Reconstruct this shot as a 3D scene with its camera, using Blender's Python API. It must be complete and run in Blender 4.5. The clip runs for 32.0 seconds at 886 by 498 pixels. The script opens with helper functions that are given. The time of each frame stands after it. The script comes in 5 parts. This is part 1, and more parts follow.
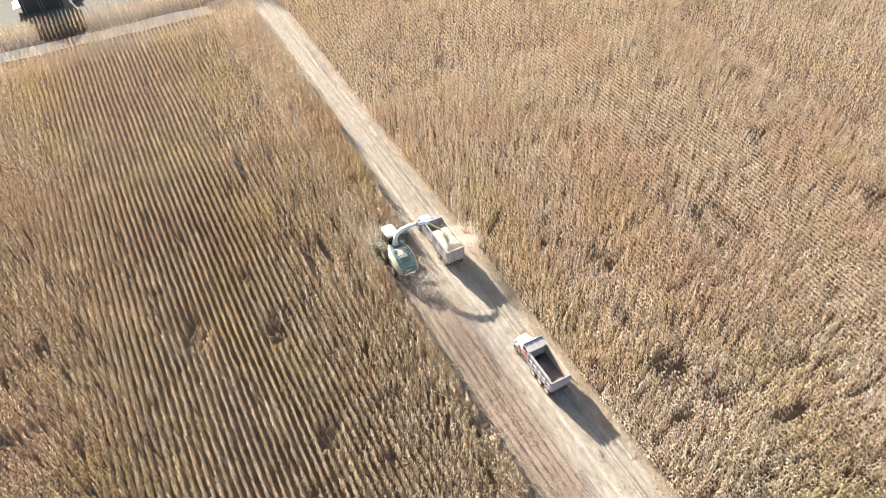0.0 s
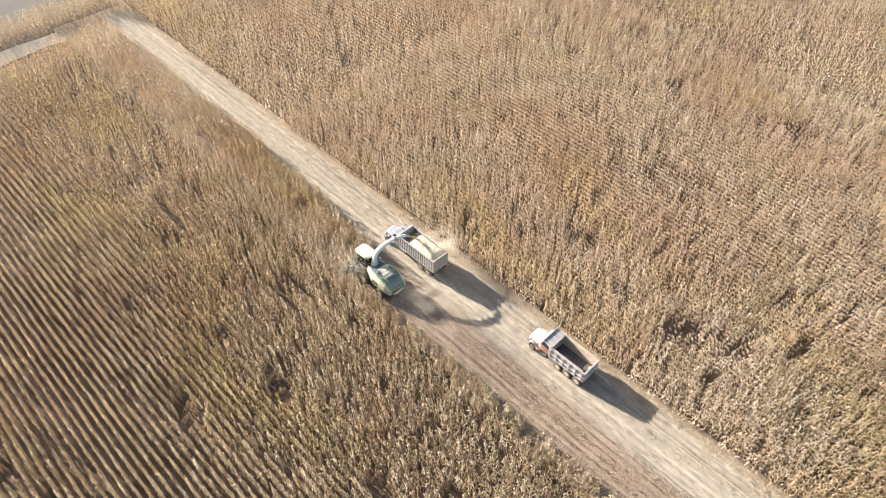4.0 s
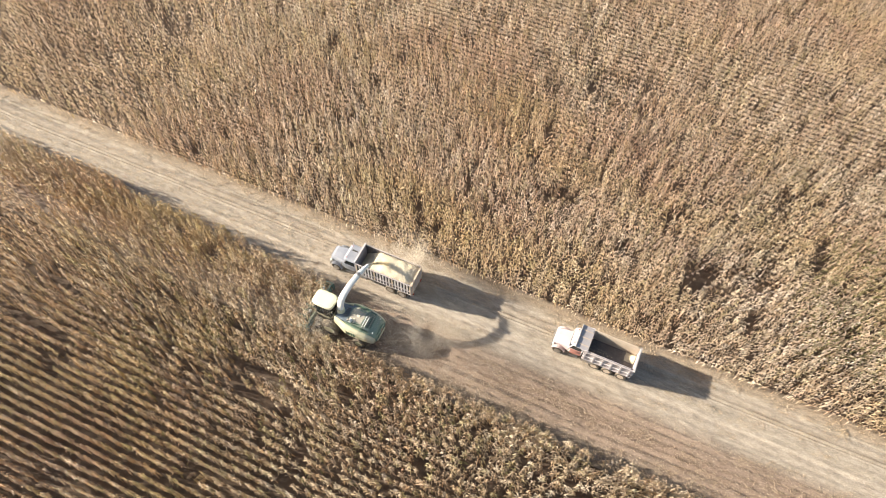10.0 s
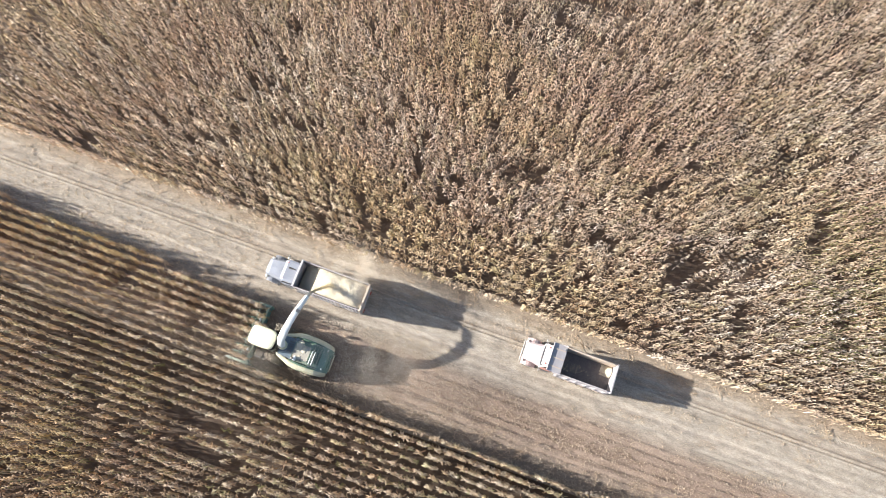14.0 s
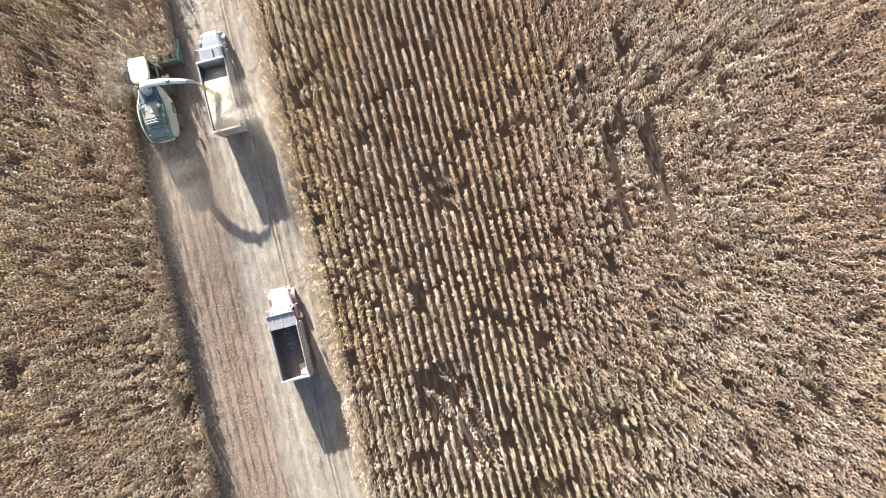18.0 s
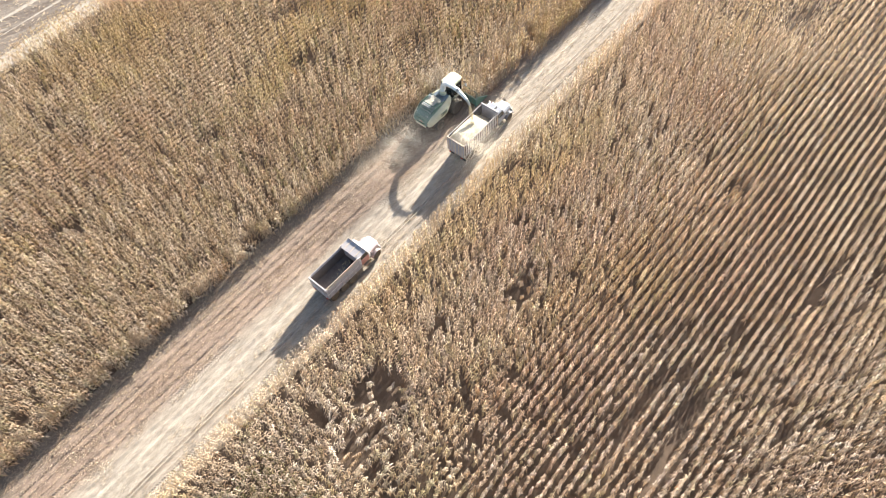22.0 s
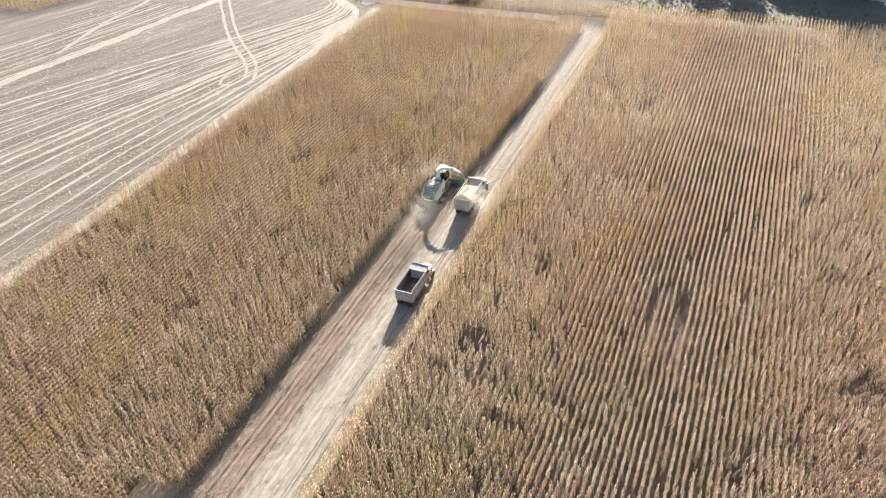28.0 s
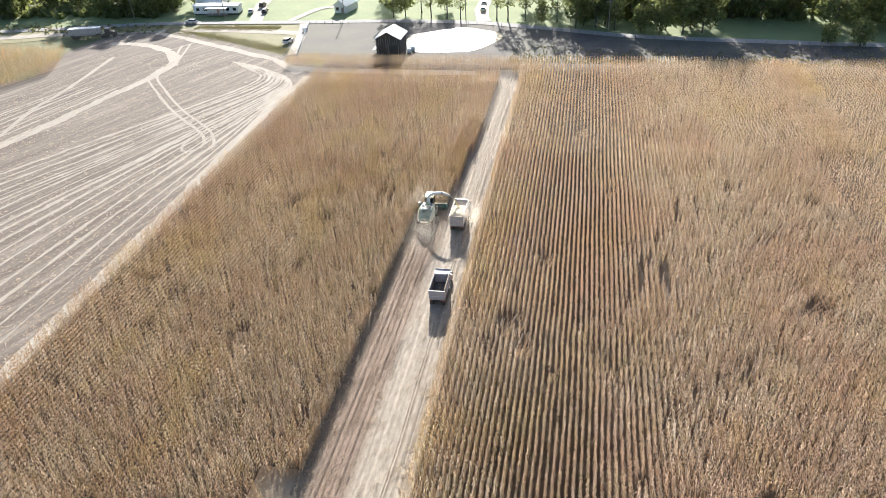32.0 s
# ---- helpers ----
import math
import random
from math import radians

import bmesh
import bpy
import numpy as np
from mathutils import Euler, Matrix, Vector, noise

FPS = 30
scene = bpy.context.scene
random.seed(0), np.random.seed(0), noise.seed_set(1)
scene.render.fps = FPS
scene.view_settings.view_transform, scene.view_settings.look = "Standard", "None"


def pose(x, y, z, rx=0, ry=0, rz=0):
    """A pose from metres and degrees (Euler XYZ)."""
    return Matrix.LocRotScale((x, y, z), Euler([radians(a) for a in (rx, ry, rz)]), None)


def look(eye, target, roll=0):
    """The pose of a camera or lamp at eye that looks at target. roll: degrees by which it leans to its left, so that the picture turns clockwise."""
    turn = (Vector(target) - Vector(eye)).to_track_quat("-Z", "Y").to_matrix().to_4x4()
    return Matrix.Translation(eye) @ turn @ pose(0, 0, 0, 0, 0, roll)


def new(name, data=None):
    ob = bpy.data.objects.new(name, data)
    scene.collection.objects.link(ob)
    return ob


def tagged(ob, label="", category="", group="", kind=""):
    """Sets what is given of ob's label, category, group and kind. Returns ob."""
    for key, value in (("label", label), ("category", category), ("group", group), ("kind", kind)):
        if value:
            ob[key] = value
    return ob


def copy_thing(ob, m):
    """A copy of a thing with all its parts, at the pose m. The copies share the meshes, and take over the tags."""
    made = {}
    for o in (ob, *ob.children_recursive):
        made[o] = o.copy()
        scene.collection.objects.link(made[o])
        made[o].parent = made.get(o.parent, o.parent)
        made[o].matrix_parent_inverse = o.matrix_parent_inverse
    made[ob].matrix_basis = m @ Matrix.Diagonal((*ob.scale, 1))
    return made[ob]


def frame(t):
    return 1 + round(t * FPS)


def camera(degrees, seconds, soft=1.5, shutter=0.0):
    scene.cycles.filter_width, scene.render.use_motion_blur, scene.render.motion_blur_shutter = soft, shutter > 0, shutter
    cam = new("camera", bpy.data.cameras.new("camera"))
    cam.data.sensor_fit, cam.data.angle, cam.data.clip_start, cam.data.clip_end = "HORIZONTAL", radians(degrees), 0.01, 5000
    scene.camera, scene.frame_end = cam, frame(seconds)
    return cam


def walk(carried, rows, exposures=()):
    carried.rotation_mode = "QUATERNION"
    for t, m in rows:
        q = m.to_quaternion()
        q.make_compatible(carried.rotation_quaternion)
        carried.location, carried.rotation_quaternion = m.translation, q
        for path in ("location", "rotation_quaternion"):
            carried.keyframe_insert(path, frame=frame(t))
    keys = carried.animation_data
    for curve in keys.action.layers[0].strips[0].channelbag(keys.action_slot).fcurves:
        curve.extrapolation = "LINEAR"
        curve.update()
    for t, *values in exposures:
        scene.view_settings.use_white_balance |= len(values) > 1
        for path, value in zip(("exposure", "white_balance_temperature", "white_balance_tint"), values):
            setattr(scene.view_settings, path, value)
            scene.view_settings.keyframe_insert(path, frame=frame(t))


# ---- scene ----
import mathutils

cam = camera(64.2, 32.0, soft=0.85)
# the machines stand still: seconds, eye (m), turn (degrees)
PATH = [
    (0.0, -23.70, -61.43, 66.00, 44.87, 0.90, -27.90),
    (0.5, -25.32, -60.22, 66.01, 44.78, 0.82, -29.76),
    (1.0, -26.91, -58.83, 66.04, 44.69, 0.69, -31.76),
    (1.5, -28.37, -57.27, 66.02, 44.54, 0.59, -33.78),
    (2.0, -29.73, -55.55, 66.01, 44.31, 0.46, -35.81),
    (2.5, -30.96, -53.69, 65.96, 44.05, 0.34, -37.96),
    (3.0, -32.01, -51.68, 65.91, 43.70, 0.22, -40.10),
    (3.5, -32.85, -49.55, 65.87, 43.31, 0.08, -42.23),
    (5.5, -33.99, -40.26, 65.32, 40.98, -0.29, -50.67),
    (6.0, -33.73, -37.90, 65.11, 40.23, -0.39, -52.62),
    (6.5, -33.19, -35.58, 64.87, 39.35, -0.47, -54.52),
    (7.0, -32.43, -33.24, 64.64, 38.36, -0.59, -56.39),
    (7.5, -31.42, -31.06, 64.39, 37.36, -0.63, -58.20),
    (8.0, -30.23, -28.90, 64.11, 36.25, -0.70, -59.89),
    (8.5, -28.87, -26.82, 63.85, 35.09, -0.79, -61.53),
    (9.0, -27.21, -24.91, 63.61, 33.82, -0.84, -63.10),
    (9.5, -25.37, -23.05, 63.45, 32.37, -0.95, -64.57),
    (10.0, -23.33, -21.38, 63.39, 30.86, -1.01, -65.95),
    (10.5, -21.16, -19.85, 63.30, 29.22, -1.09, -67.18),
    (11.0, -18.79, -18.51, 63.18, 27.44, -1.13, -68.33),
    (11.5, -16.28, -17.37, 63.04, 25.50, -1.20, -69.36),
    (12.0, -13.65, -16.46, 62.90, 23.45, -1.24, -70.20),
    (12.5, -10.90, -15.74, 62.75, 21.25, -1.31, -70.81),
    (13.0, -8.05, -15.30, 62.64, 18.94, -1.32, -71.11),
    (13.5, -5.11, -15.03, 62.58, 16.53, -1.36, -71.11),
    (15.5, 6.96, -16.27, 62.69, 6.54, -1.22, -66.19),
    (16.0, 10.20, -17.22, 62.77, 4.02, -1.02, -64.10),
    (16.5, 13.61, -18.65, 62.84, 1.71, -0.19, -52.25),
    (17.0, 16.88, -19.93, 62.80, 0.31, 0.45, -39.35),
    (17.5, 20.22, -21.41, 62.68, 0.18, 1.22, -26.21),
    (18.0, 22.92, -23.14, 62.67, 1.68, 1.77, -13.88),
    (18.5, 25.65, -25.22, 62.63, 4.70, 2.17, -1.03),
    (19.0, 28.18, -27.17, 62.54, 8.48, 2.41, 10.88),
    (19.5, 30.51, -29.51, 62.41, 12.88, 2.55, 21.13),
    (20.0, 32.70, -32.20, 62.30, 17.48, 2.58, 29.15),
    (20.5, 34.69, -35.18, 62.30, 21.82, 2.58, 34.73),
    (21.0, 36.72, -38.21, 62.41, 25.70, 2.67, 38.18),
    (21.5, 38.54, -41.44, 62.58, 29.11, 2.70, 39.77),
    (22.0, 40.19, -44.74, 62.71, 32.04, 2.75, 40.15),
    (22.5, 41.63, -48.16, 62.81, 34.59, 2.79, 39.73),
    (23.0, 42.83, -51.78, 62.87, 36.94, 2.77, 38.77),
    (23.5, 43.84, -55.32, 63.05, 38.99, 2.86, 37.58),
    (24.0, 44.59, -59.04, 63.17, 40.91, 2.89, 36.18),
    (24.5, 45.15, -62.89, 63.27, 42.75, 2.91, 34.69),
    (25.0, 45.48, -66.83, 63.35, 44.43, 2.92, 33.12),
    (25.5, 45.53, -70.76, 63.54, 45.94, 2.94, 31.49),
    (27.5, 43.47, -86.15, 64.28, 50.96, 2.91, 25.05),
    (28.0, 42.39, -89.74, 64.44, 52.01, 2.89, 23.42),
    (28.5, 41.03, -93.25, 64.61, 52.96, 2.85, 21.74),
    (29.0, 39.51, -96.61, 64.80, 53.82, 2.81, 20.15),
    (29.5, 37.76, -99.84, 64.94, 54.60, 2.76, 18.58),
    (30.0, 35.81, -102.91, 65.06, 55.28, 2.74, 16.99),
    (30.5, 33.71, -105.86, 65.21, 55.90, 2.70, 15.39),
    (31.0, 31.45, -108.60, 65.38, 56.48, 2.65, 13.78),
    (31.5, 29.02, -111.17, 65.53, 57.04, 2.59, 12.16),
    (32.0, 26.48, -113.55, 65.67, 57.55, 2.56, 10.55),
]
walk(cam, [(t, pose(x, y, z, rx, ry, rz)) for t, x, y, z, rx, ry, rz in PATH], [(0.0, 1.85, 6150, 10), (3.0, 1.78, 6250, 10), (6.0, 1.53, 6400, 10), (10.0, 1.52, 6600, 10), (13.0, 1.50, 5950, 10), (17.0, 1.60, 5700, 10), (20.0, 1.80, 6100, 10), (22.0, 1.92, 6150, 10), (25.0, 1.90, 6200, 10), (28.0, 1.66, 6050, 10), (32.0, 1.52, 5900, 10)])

# ---- light ----
SUN_EL, SUN_AZ = radians(20.8), radians(-11.0)
world = bpy.data.worlds.new("world")
scene.world = world
world.use_nodes = True
wn = world.node_tree.nodes
sky = wn.new("ShaderNodeTexSky")
sky.sky_type, sky.sun_disc = "NISHITA", False
sky.sun_elevation, sky.sun_rotation = SUN_EL, SUN_AZ
sky.air_density, sky.dust_density = 1.0, 2.0
world.node_tree.links.new(sky.outputs[0], wn["Background"].inputs[0])
wn["Background"].inputs[1].default_value = 0.068
sun = bpy.data.lights.new("sun", "SUN")
sun.energy, sun.angle, sun.color = 5.0, radians(0.6), (1.0, 0.92, 0.80)
to_sun = Vector((math.sin(SUN_AZ) * math.cos(SUN_EL), math.cos(SUN_AZ) * math.cos(SUN_EL), math.sin(SUN_EL)))
new("sun", sun).matrix_world = look(to_sun * 200, (0, 0, 0))


# ---- materials ----
def shader(name):
    m = bpy.data.materials.new(name)
    m.use_nodes = True
    nt = m.node_tree
    return m, nt, nt.nodes, nt.links, nt.nodes["Principled BSDF"]


def noise_node(nt, scale, detail=4.0, rough=0.6, stretch=(1, 1, 1), world_space=False):
    co = nt.nodes.new("ShaderNodeNewGeometry" if world_space else "ShaderNodeTexCoord")
    mp = nt.nodes.new("ShaderNodeMapping")
    mp.inputs["Scale"].default_value = stretch
    nt.links.new(co.outputs["Position" if world_space else "Object"], mp.inputs[0])
    n = nt.nodes.new("ShaderNodeTexNoise")
    n.inputs["Scale"].default_value, n.inputs["Detail"].default_value, n.inputs["Roughness"].default_value = scale, detail, rough
    nt.links.new(mp.outputs[0], n.inputs["Vector"])
    return n.outputs["Fac"]


def ramp(nt, fac, stops):
    r = nt.nodes.new("ShaderNodeValToRGB")
    els = r.color_ramp.elements
    while len(els) < len(stops):
        els.new(0.5)
    for e, (p, c) in zip(els, stops):
        e.position, e.color = p, (*c, 1)
    nt.links.new(fac, r.inputs[0])
    return r.outputs[0]


def mix(nt, fac, a, b, mode="MIX"):
    m = nt.nodes.new("ShaderNodeMix")
    m.data_type, m.blend_type = "RGBA", mode
    for sock, v in ((m.inputs[0], fac), (m.inputs[6], a), (m.inputs[7], b)):
        if isinstance(v, (int, float)):
            sock.default_value = v
        elif isinstance(v, tuple):
            sock.default_value = (*v, 1)
        else:
            nt.links.new(v, sock)
    return m.outputs[2]


def math_node(nt, op, a, b=0.0, clamp=False):
    m = nt.nodes.new("ShaderNodeMath")
    m.operation, m.use_clamp = op, clamp
    for sock, v in ((m.inputs[0], a), (m.inputs[1], b)):
        if isinstance(v, (int, float)):
            sock.default_value = v
        else:
            nt.links.new(v, sock)
    return m.outputs[0]


def bump(nt, bsdf, fac, strength, distance):
    b = nt.nodes.new("ShaderNodeBump")
    b.inputs["Strength"].default_value, b.inputs["Distance"].default_value = strength, distance
    nt.links.new(fac, b.inputs["Height"])
    nt.links.new(b.outputs[0], bsdf.inputs["Normal"])


def surface(name, c1, c2, rough=0.6, metal=0.0, big=0.8, small=14.0, relief=0.1, dust=0.0, dust_colour=(0.42, 0.34, 0.24)):
    """Two colours blended by noise at two scales, with a coat of dust on what faces up."""
    m, nt, nodes, links, bsdf = shader(name)
    f1, f2 = noise_node(nt, big), noise_node(nt, small, 6.0, 0.7)
    fac = math_node(nt, "ADD", math_node(nt, "MULTIPLY", f1, 0.65), math_node(nt, "MULTIPLY", f2, 0.35))
    col = ramp(nt, fac, [(0.35, c1), (0.65, c2)])
    if dust:
        patches = ramp(nt, f2, [(0.3, (0.35, 0.35, 0.35)), (0.7, (1, 1, 1))])
        geo = nodes.new("ShaderNodeNewGeometry")
        sep = nodes.new("ShaderNodeSeparateXYZ")
        links.new(geo.outputs["Normal"], sep.inputs[0])
        up = math_node(nt, "MULTIPLY_ADD", sep.outputs[2], 0.5, True)
        up.node.inputs[2].default_value = 0.45
        amount = math_node(nt, "MULTIPLY", math_node(nt, "MULTIPLY", up, patches), dust, True)
        col = mix(nt, amount, col, dust_colour)
    links.new(col, bsdf.inputs["Base Color"])
    bsdf.inputs["Roughness"].default_value, bsdf.inputs["Metallic"].default_value = rough, metal
    bump(nt, bsdf, f2, relief, 0.02)
    return m


def leaf_matter(name, stops, patch_colour, patch_scale, translucent=0.3, green=(0.20, 0.22, 0.05), through_tint=(1.0, 0.95, 0.75), fine=0.0, odd=None):
    """Thin leaves: a colour of its own for each plant, drifting over the field in patches."""
    m, nt, nodes, links, bsdf = shader(name)
    geo = nodes.new("ShaderNodeNewGeometry")
    fac = geo.outputs["Random Per Island"]
    if fine:
        fac = math_node(nt, "ADD", math_node(nt, "MULTIPLY", fac, 0.72), math_node(nt, "MULTIPLY", math_node(nt, "SUBTRACT", noise_node(nt, fine, 3.0, 0.7), 0.25), 0.55), True)
    col = ramp(nt, fac, stops)
    patch = ramp(nt, noise_node(nt, patch_scale, 3.0, 0.6), [(0.44, (0, 0, 0)), (0.64, (0.8, 0.8, 0.8))])
    col = mix(nt, patch, col, mix(nt, 0.7, col, patch_colour))
    patch2 = ramp(nt, noise_node(nt, patch_scale * 2.3, 2.0, 0.5, (1.0, 0.45, 1.0)), [(0.52, (0, 0, 0)), (0.72, (0.7, 0.7, 0.7))])
    col = mix(nt, patch2, col, mix(nt, 0.7, col, green))
    if odd:
        own = math_node(nt, "FRACT", math_node(nt, "MULTIPLY", geo.outputs["Random Per Island"], 37.0))
        col = mix(nt, ramp(nt, own, [(0.80, (0, 0, 0)), (0.84, (0.32, 0.32, 0.32))]), col, odd[0])
        col = mix(nt, ramp(nt, own, [(0.10, (0.35, 0.35, 0.35)), (0.13, (0, 0, 0))]), col, odd[1])
    links.new(col, bsdf.inputs["Base Color"])
    bsdf.inputs["Roughness"].default_value, bsdf.inputs["Specular IOR Level"].default_value = 0.65, 0.25
    tr = nodes.new("ShaderNodeBsdfTranslucent")
    links.new(mix(nt, 1.0, col, through_tint, "MULTIPLY"), tr.inputs[0])
    ms = nodes.new("ShaderNodeMixShader")
    ms.inputs[0].default_value = translucent
    links.new(bsdf.outputs[0], ms.inputs[1])
    links.new(tr.outputs[0], ms.inputs[2])
    links.new(ms.outputs[0], nodes["Material Output"].inputs[0])
    return m


def earth(name, stops, scale, stretch=(1, 1, 1), fine=9.0, relief=0.5, tint=None):
    m, nt, nodes, links, bsdf = shader(name)
    f1 = noise_node(nt, scale, 5.0, 0.6, stretch, True)
    f2 = noise_node(nt, fine, 6.0, 0.75, stretch, True)
    fac = math_node(nt, "ADD", math_node(nt, "MULTIPLY", f1, 0.6), math_node(nt, "MULTIPLY", f2, 0.4))
    col = ramp(nt, fac, stops)
    if tint:
        col = mix(nt, ramp(nt, noise_node(nt, scale * 0.22, 2.0, 0.5, (1, 1, 1), True), [(0.42, (0, 0, 0)), (0.62, (0.8, 0.8, 0.8))]), col, tint)
    links.new(col, bsdf.inputs["Base Color"])
    bsdf.inputs["Roughness"].default_value = 0.95
    bump(nt, bsdf, f2, relief, 0.06)
    return m


CORN = leaf_matter("dry_corn_leaf", [(0.0, (0.35, 0.265, 0.17)), (0.35, (0.51, 0.41, 0.28)), (0.7, (0.65, 0.545, 0.40)), (1.0, (0.82, 0.735, 0.60))], (0.48, 0.31, 0.20), 0.05, 0.32, (0.58, 0.465, 0.16), (1.0, 0.77, 0.44), 5.0, ((0.52, 0.32, 0.15), (0.44, 0.41, 0.14)))
# right-hand blocks: bleached leaves, also brightened in colour for their sunlit faces
CORN_PALE = leaf_matter("bleached_lit_corn_leaf", [(0.0, (0.45, 0.35, 0.245)), (0.35, (0.64, 0.53, 0.39)), (0.7, (0.78, 0.675, 0.54)), (1.0, (0.90, 0.84, 0.73))], (0.60, 0.41, 0.29), 0.045, 0.32, (0.68, 0.555, 0.27), (1.0, 0.79, 0.47), 5.0, ((0.62, 0.42, 0.25), (0.50, 0.46, 0.20)))
CORN_GREEN = leaf_matter("half_green_corn_leaf", [(0.0, (0.12, 0.11, 0.045)), (0.5, (0.26, 0.24, 0.10)), (1.0, (0.46, 0.42, 0.22))], (0.34, 0.27, 0.12), 0.2, 0.25, (0.24, 0.26, 0.08))
TREE_LEAF = leaf_matter("tree_leaf", [(0.0, (0.11, 0.14, 0.055)), (0.6, (0.19, 0.23, 0.095)), (1.0, (0.28, 0.30, 0.14))], (0.25, 0.25, 0.12), 0.12, 0.6, (0.19, 0.22, 0.08))
GRASS_LEAF = leaf_matter("grass_blade", [(0.0, (0.20, 0.20, 0.09)), (0.6, (0.32, 0.30, 0.15)), (1.0, (0.46, 0.41, 0.25))], (0.40, 0.34, 0.20), 0.08, 0.3, (0.26, 0.28, 0.10))
STRAW = leaf_matter("straw", [(0.0, (0.30, 0.215, 0.14)), (0.5, (0.50, 0.39, 0.265)), (1.0, (0.70, 0.59, 0.44))], (0.45, 0.33, 0.23), 0.3, 0.2, (0.42, 0.34, 0.20))
CHAFF = leaf_matter("chaff", [(0.0, (0.48, 0.41, 0.27)), (0.5, (0.60, 0.52, 0.36)), (1.0, (0.73, 0.66, 0.49))], (0.60, 0.51, 0.34), 0.6, 0.3, (0.5, 0.46, 0.28))
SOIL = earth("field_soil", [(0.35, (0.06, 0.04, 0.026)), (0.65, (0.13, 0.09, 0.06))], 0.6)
LAND = earth("far_land", [(0.35, (0.10, 0.12, 0.045)), (0.65, (0.20, 0.19, 0.09))], 0.05, fine=2.0)
STUBBLE = earth("stubble_ground", [(0.30, (0.24, 0.175, 0.115)), (0.5, (0.36, 0.275, 0.185)), (0.7, (0.52, 0.42, 0.30))], 0.35, (1, 0.05, 1), 1.6, 0.6, (0.44, 0.345, 0.24))
TRACK = earth("beaten_track", [(0.3, (0.31, 0.265, 0.21)), (0.7, (0.47, 0.41, 0.335))], 0.5, (1, 0.2, 1), 5.0, 0.4)
STUBBLE_PALE = earth("chopped_straw", [(0.3, (0.28, 0.235, 0.185)), (0.7, (0.48, 0.42, 0.34))], 0.6, (1, 0.3, 1), 3.0, 0.5)
PASTURE = earth("trodden_pasture", [(0.32, (0.08, 0.066, 0.06)), (0.5, (0.115, 0.098, 0.086)), (0.7, (0.17, 0.15, 0.125))], 0.12, fine=1.2, tint=(0.135, 0.125, 0.09))
VERGE = earth("rough_grass", [(0.3, (0.15, 0.15, 0.06)), (0.7, (0.33, 0.28, 0.15))], 0.2, fine=1.5)
LAWN = earth("mown_lawn", [(0.3, (0.17, 0.21, 0.085)), (0.7, (0.26, 0.30, 0.13))], 0.08, fine=1.0, relief=0.2)
ROAD = earth("worn_asphalt", [(0.3, (0.28, 0.26, 0.24)), (0.7, (0.38, 0.36, 0.33))], 0.3, fine=6.0, relief=0.1)
GRAVEL = earth("gravel", [(0.3, (0.36, 0.31, 0.26)), (0.7, (0.50, 0.45, 0.38))], 0.4, fine=5.0)
CREAM = surface("cream_paint", (0.62, 0.60, 0.38), (0.72, 0.70, 0.50), 0.4, dust=0.5)
ROOFCREAM = surface("cream_roof", (0.74, 0.71, 0.46), (0.80, 0.77, 0.55), 0.4, dust=0.25, dust_colour=(0.66, 0.58, 0.40))
GREEN = surface("green_paint", (0.035, 0.17, 0.135), (0.06, 0.25, 0.20), 0.4, dust=0.75)
DEEP_GREEN = surface("deep_green_paint", (0.02, 0.085, 0.05), (0.035, 0.12, 0.075), 0.45, dust=0.25)
BLUE_DECK = surface("blue_grey_deck", (0.05, 0.11, 0.17), (0.09, 0.16, 0.22), 0.5, dust=0.35)
SPOUT = surface("white_spout_paint", (0.70, 0.70, 0.66), (0.80, 0.80, 0.77), 0.35, dust=0.2, dust_colour=(0.6, 0.55, 0.44))
SCREEN = surface("dusty_screen", (0.30, 0.29, 0.25), (0.44, 0.42, 0.35), 0.8, small=30, dust=0.7)
BLACK = surface("black_plastic", (0.015, 0.015, 0.016), (0.03, 0.03, 0.03), 0.6, dust=0.25)
RUBBER = surface("dusty_rubber", (0.03, 0.028, 0.026), (0.07, 0.06, 0.05), 0.9, small=8, relief=0.4, dust=0.6)
STEEL = surface("bare_steel", (0.30, 0.29, 0.28), (0.45, 0.44, 0.42), 0.35, 0.8, dust=0.3)
DARK_STEEL = surface("dark_frame_steel", (0.05, 0.045, 0.042), (0.10, 0.09, 0.08), 0.7, 0.2, dust=0.4)
WHITE = surface("white_lorry_paint", (0.60, 0.57, 0.57), (0.74, 0.71, 0.71), 0.35, dust=0.5)
SILVER = surface("silver_blue_paint", (0.24, 0.27, 0.33), (0.38, 0.41, 0.47), 0.3, 0.2, dust=0.35)
# bonnet and mudguards: red paled to pink, glare painted into the colour
PINK = surface("faded_red_glare_paint", (0.60, 0.46, 0.45), (0.72, 0.63, 0.62), 0.4, dust=0.35)
RED = surface("faded_red_paint", (0.42, 0.13, 0.10), (0.55, 0.27, 0.22), 0.45, dust=0.35)
BOX_GREY = surface("worn_grey_box_paint", (0.33, 0.30, 0.31), (0.46, 0.43, 0.44), 0.5, big=1.4, dust=0.35)
BOX_TAN = surface("bleached_boards", (0.50, 0.40, 0.30), (0.62, 0.51, 0.39), 0.7, big=1.5, dust=0.3)
BOX_FLOOR = surface("scraped_steel_floor", (0.07, 0.062, 0.066), (0.15, 0.135, 0.13), 0.6, 0.3, big=1.1, small=6, dust=0.2)
SILAGE = surface("chopped_maize", (0.46, 0.39, 0.27), (0.60, 0.52, 0.385), 0.95, big=1.2, small=25, relief=0.8)
BARN_WALL = surface("dark_barn_boards", (0.045, 0.04, 0.038), (0.09, 0.078, 0.07), 0.9, small=5)
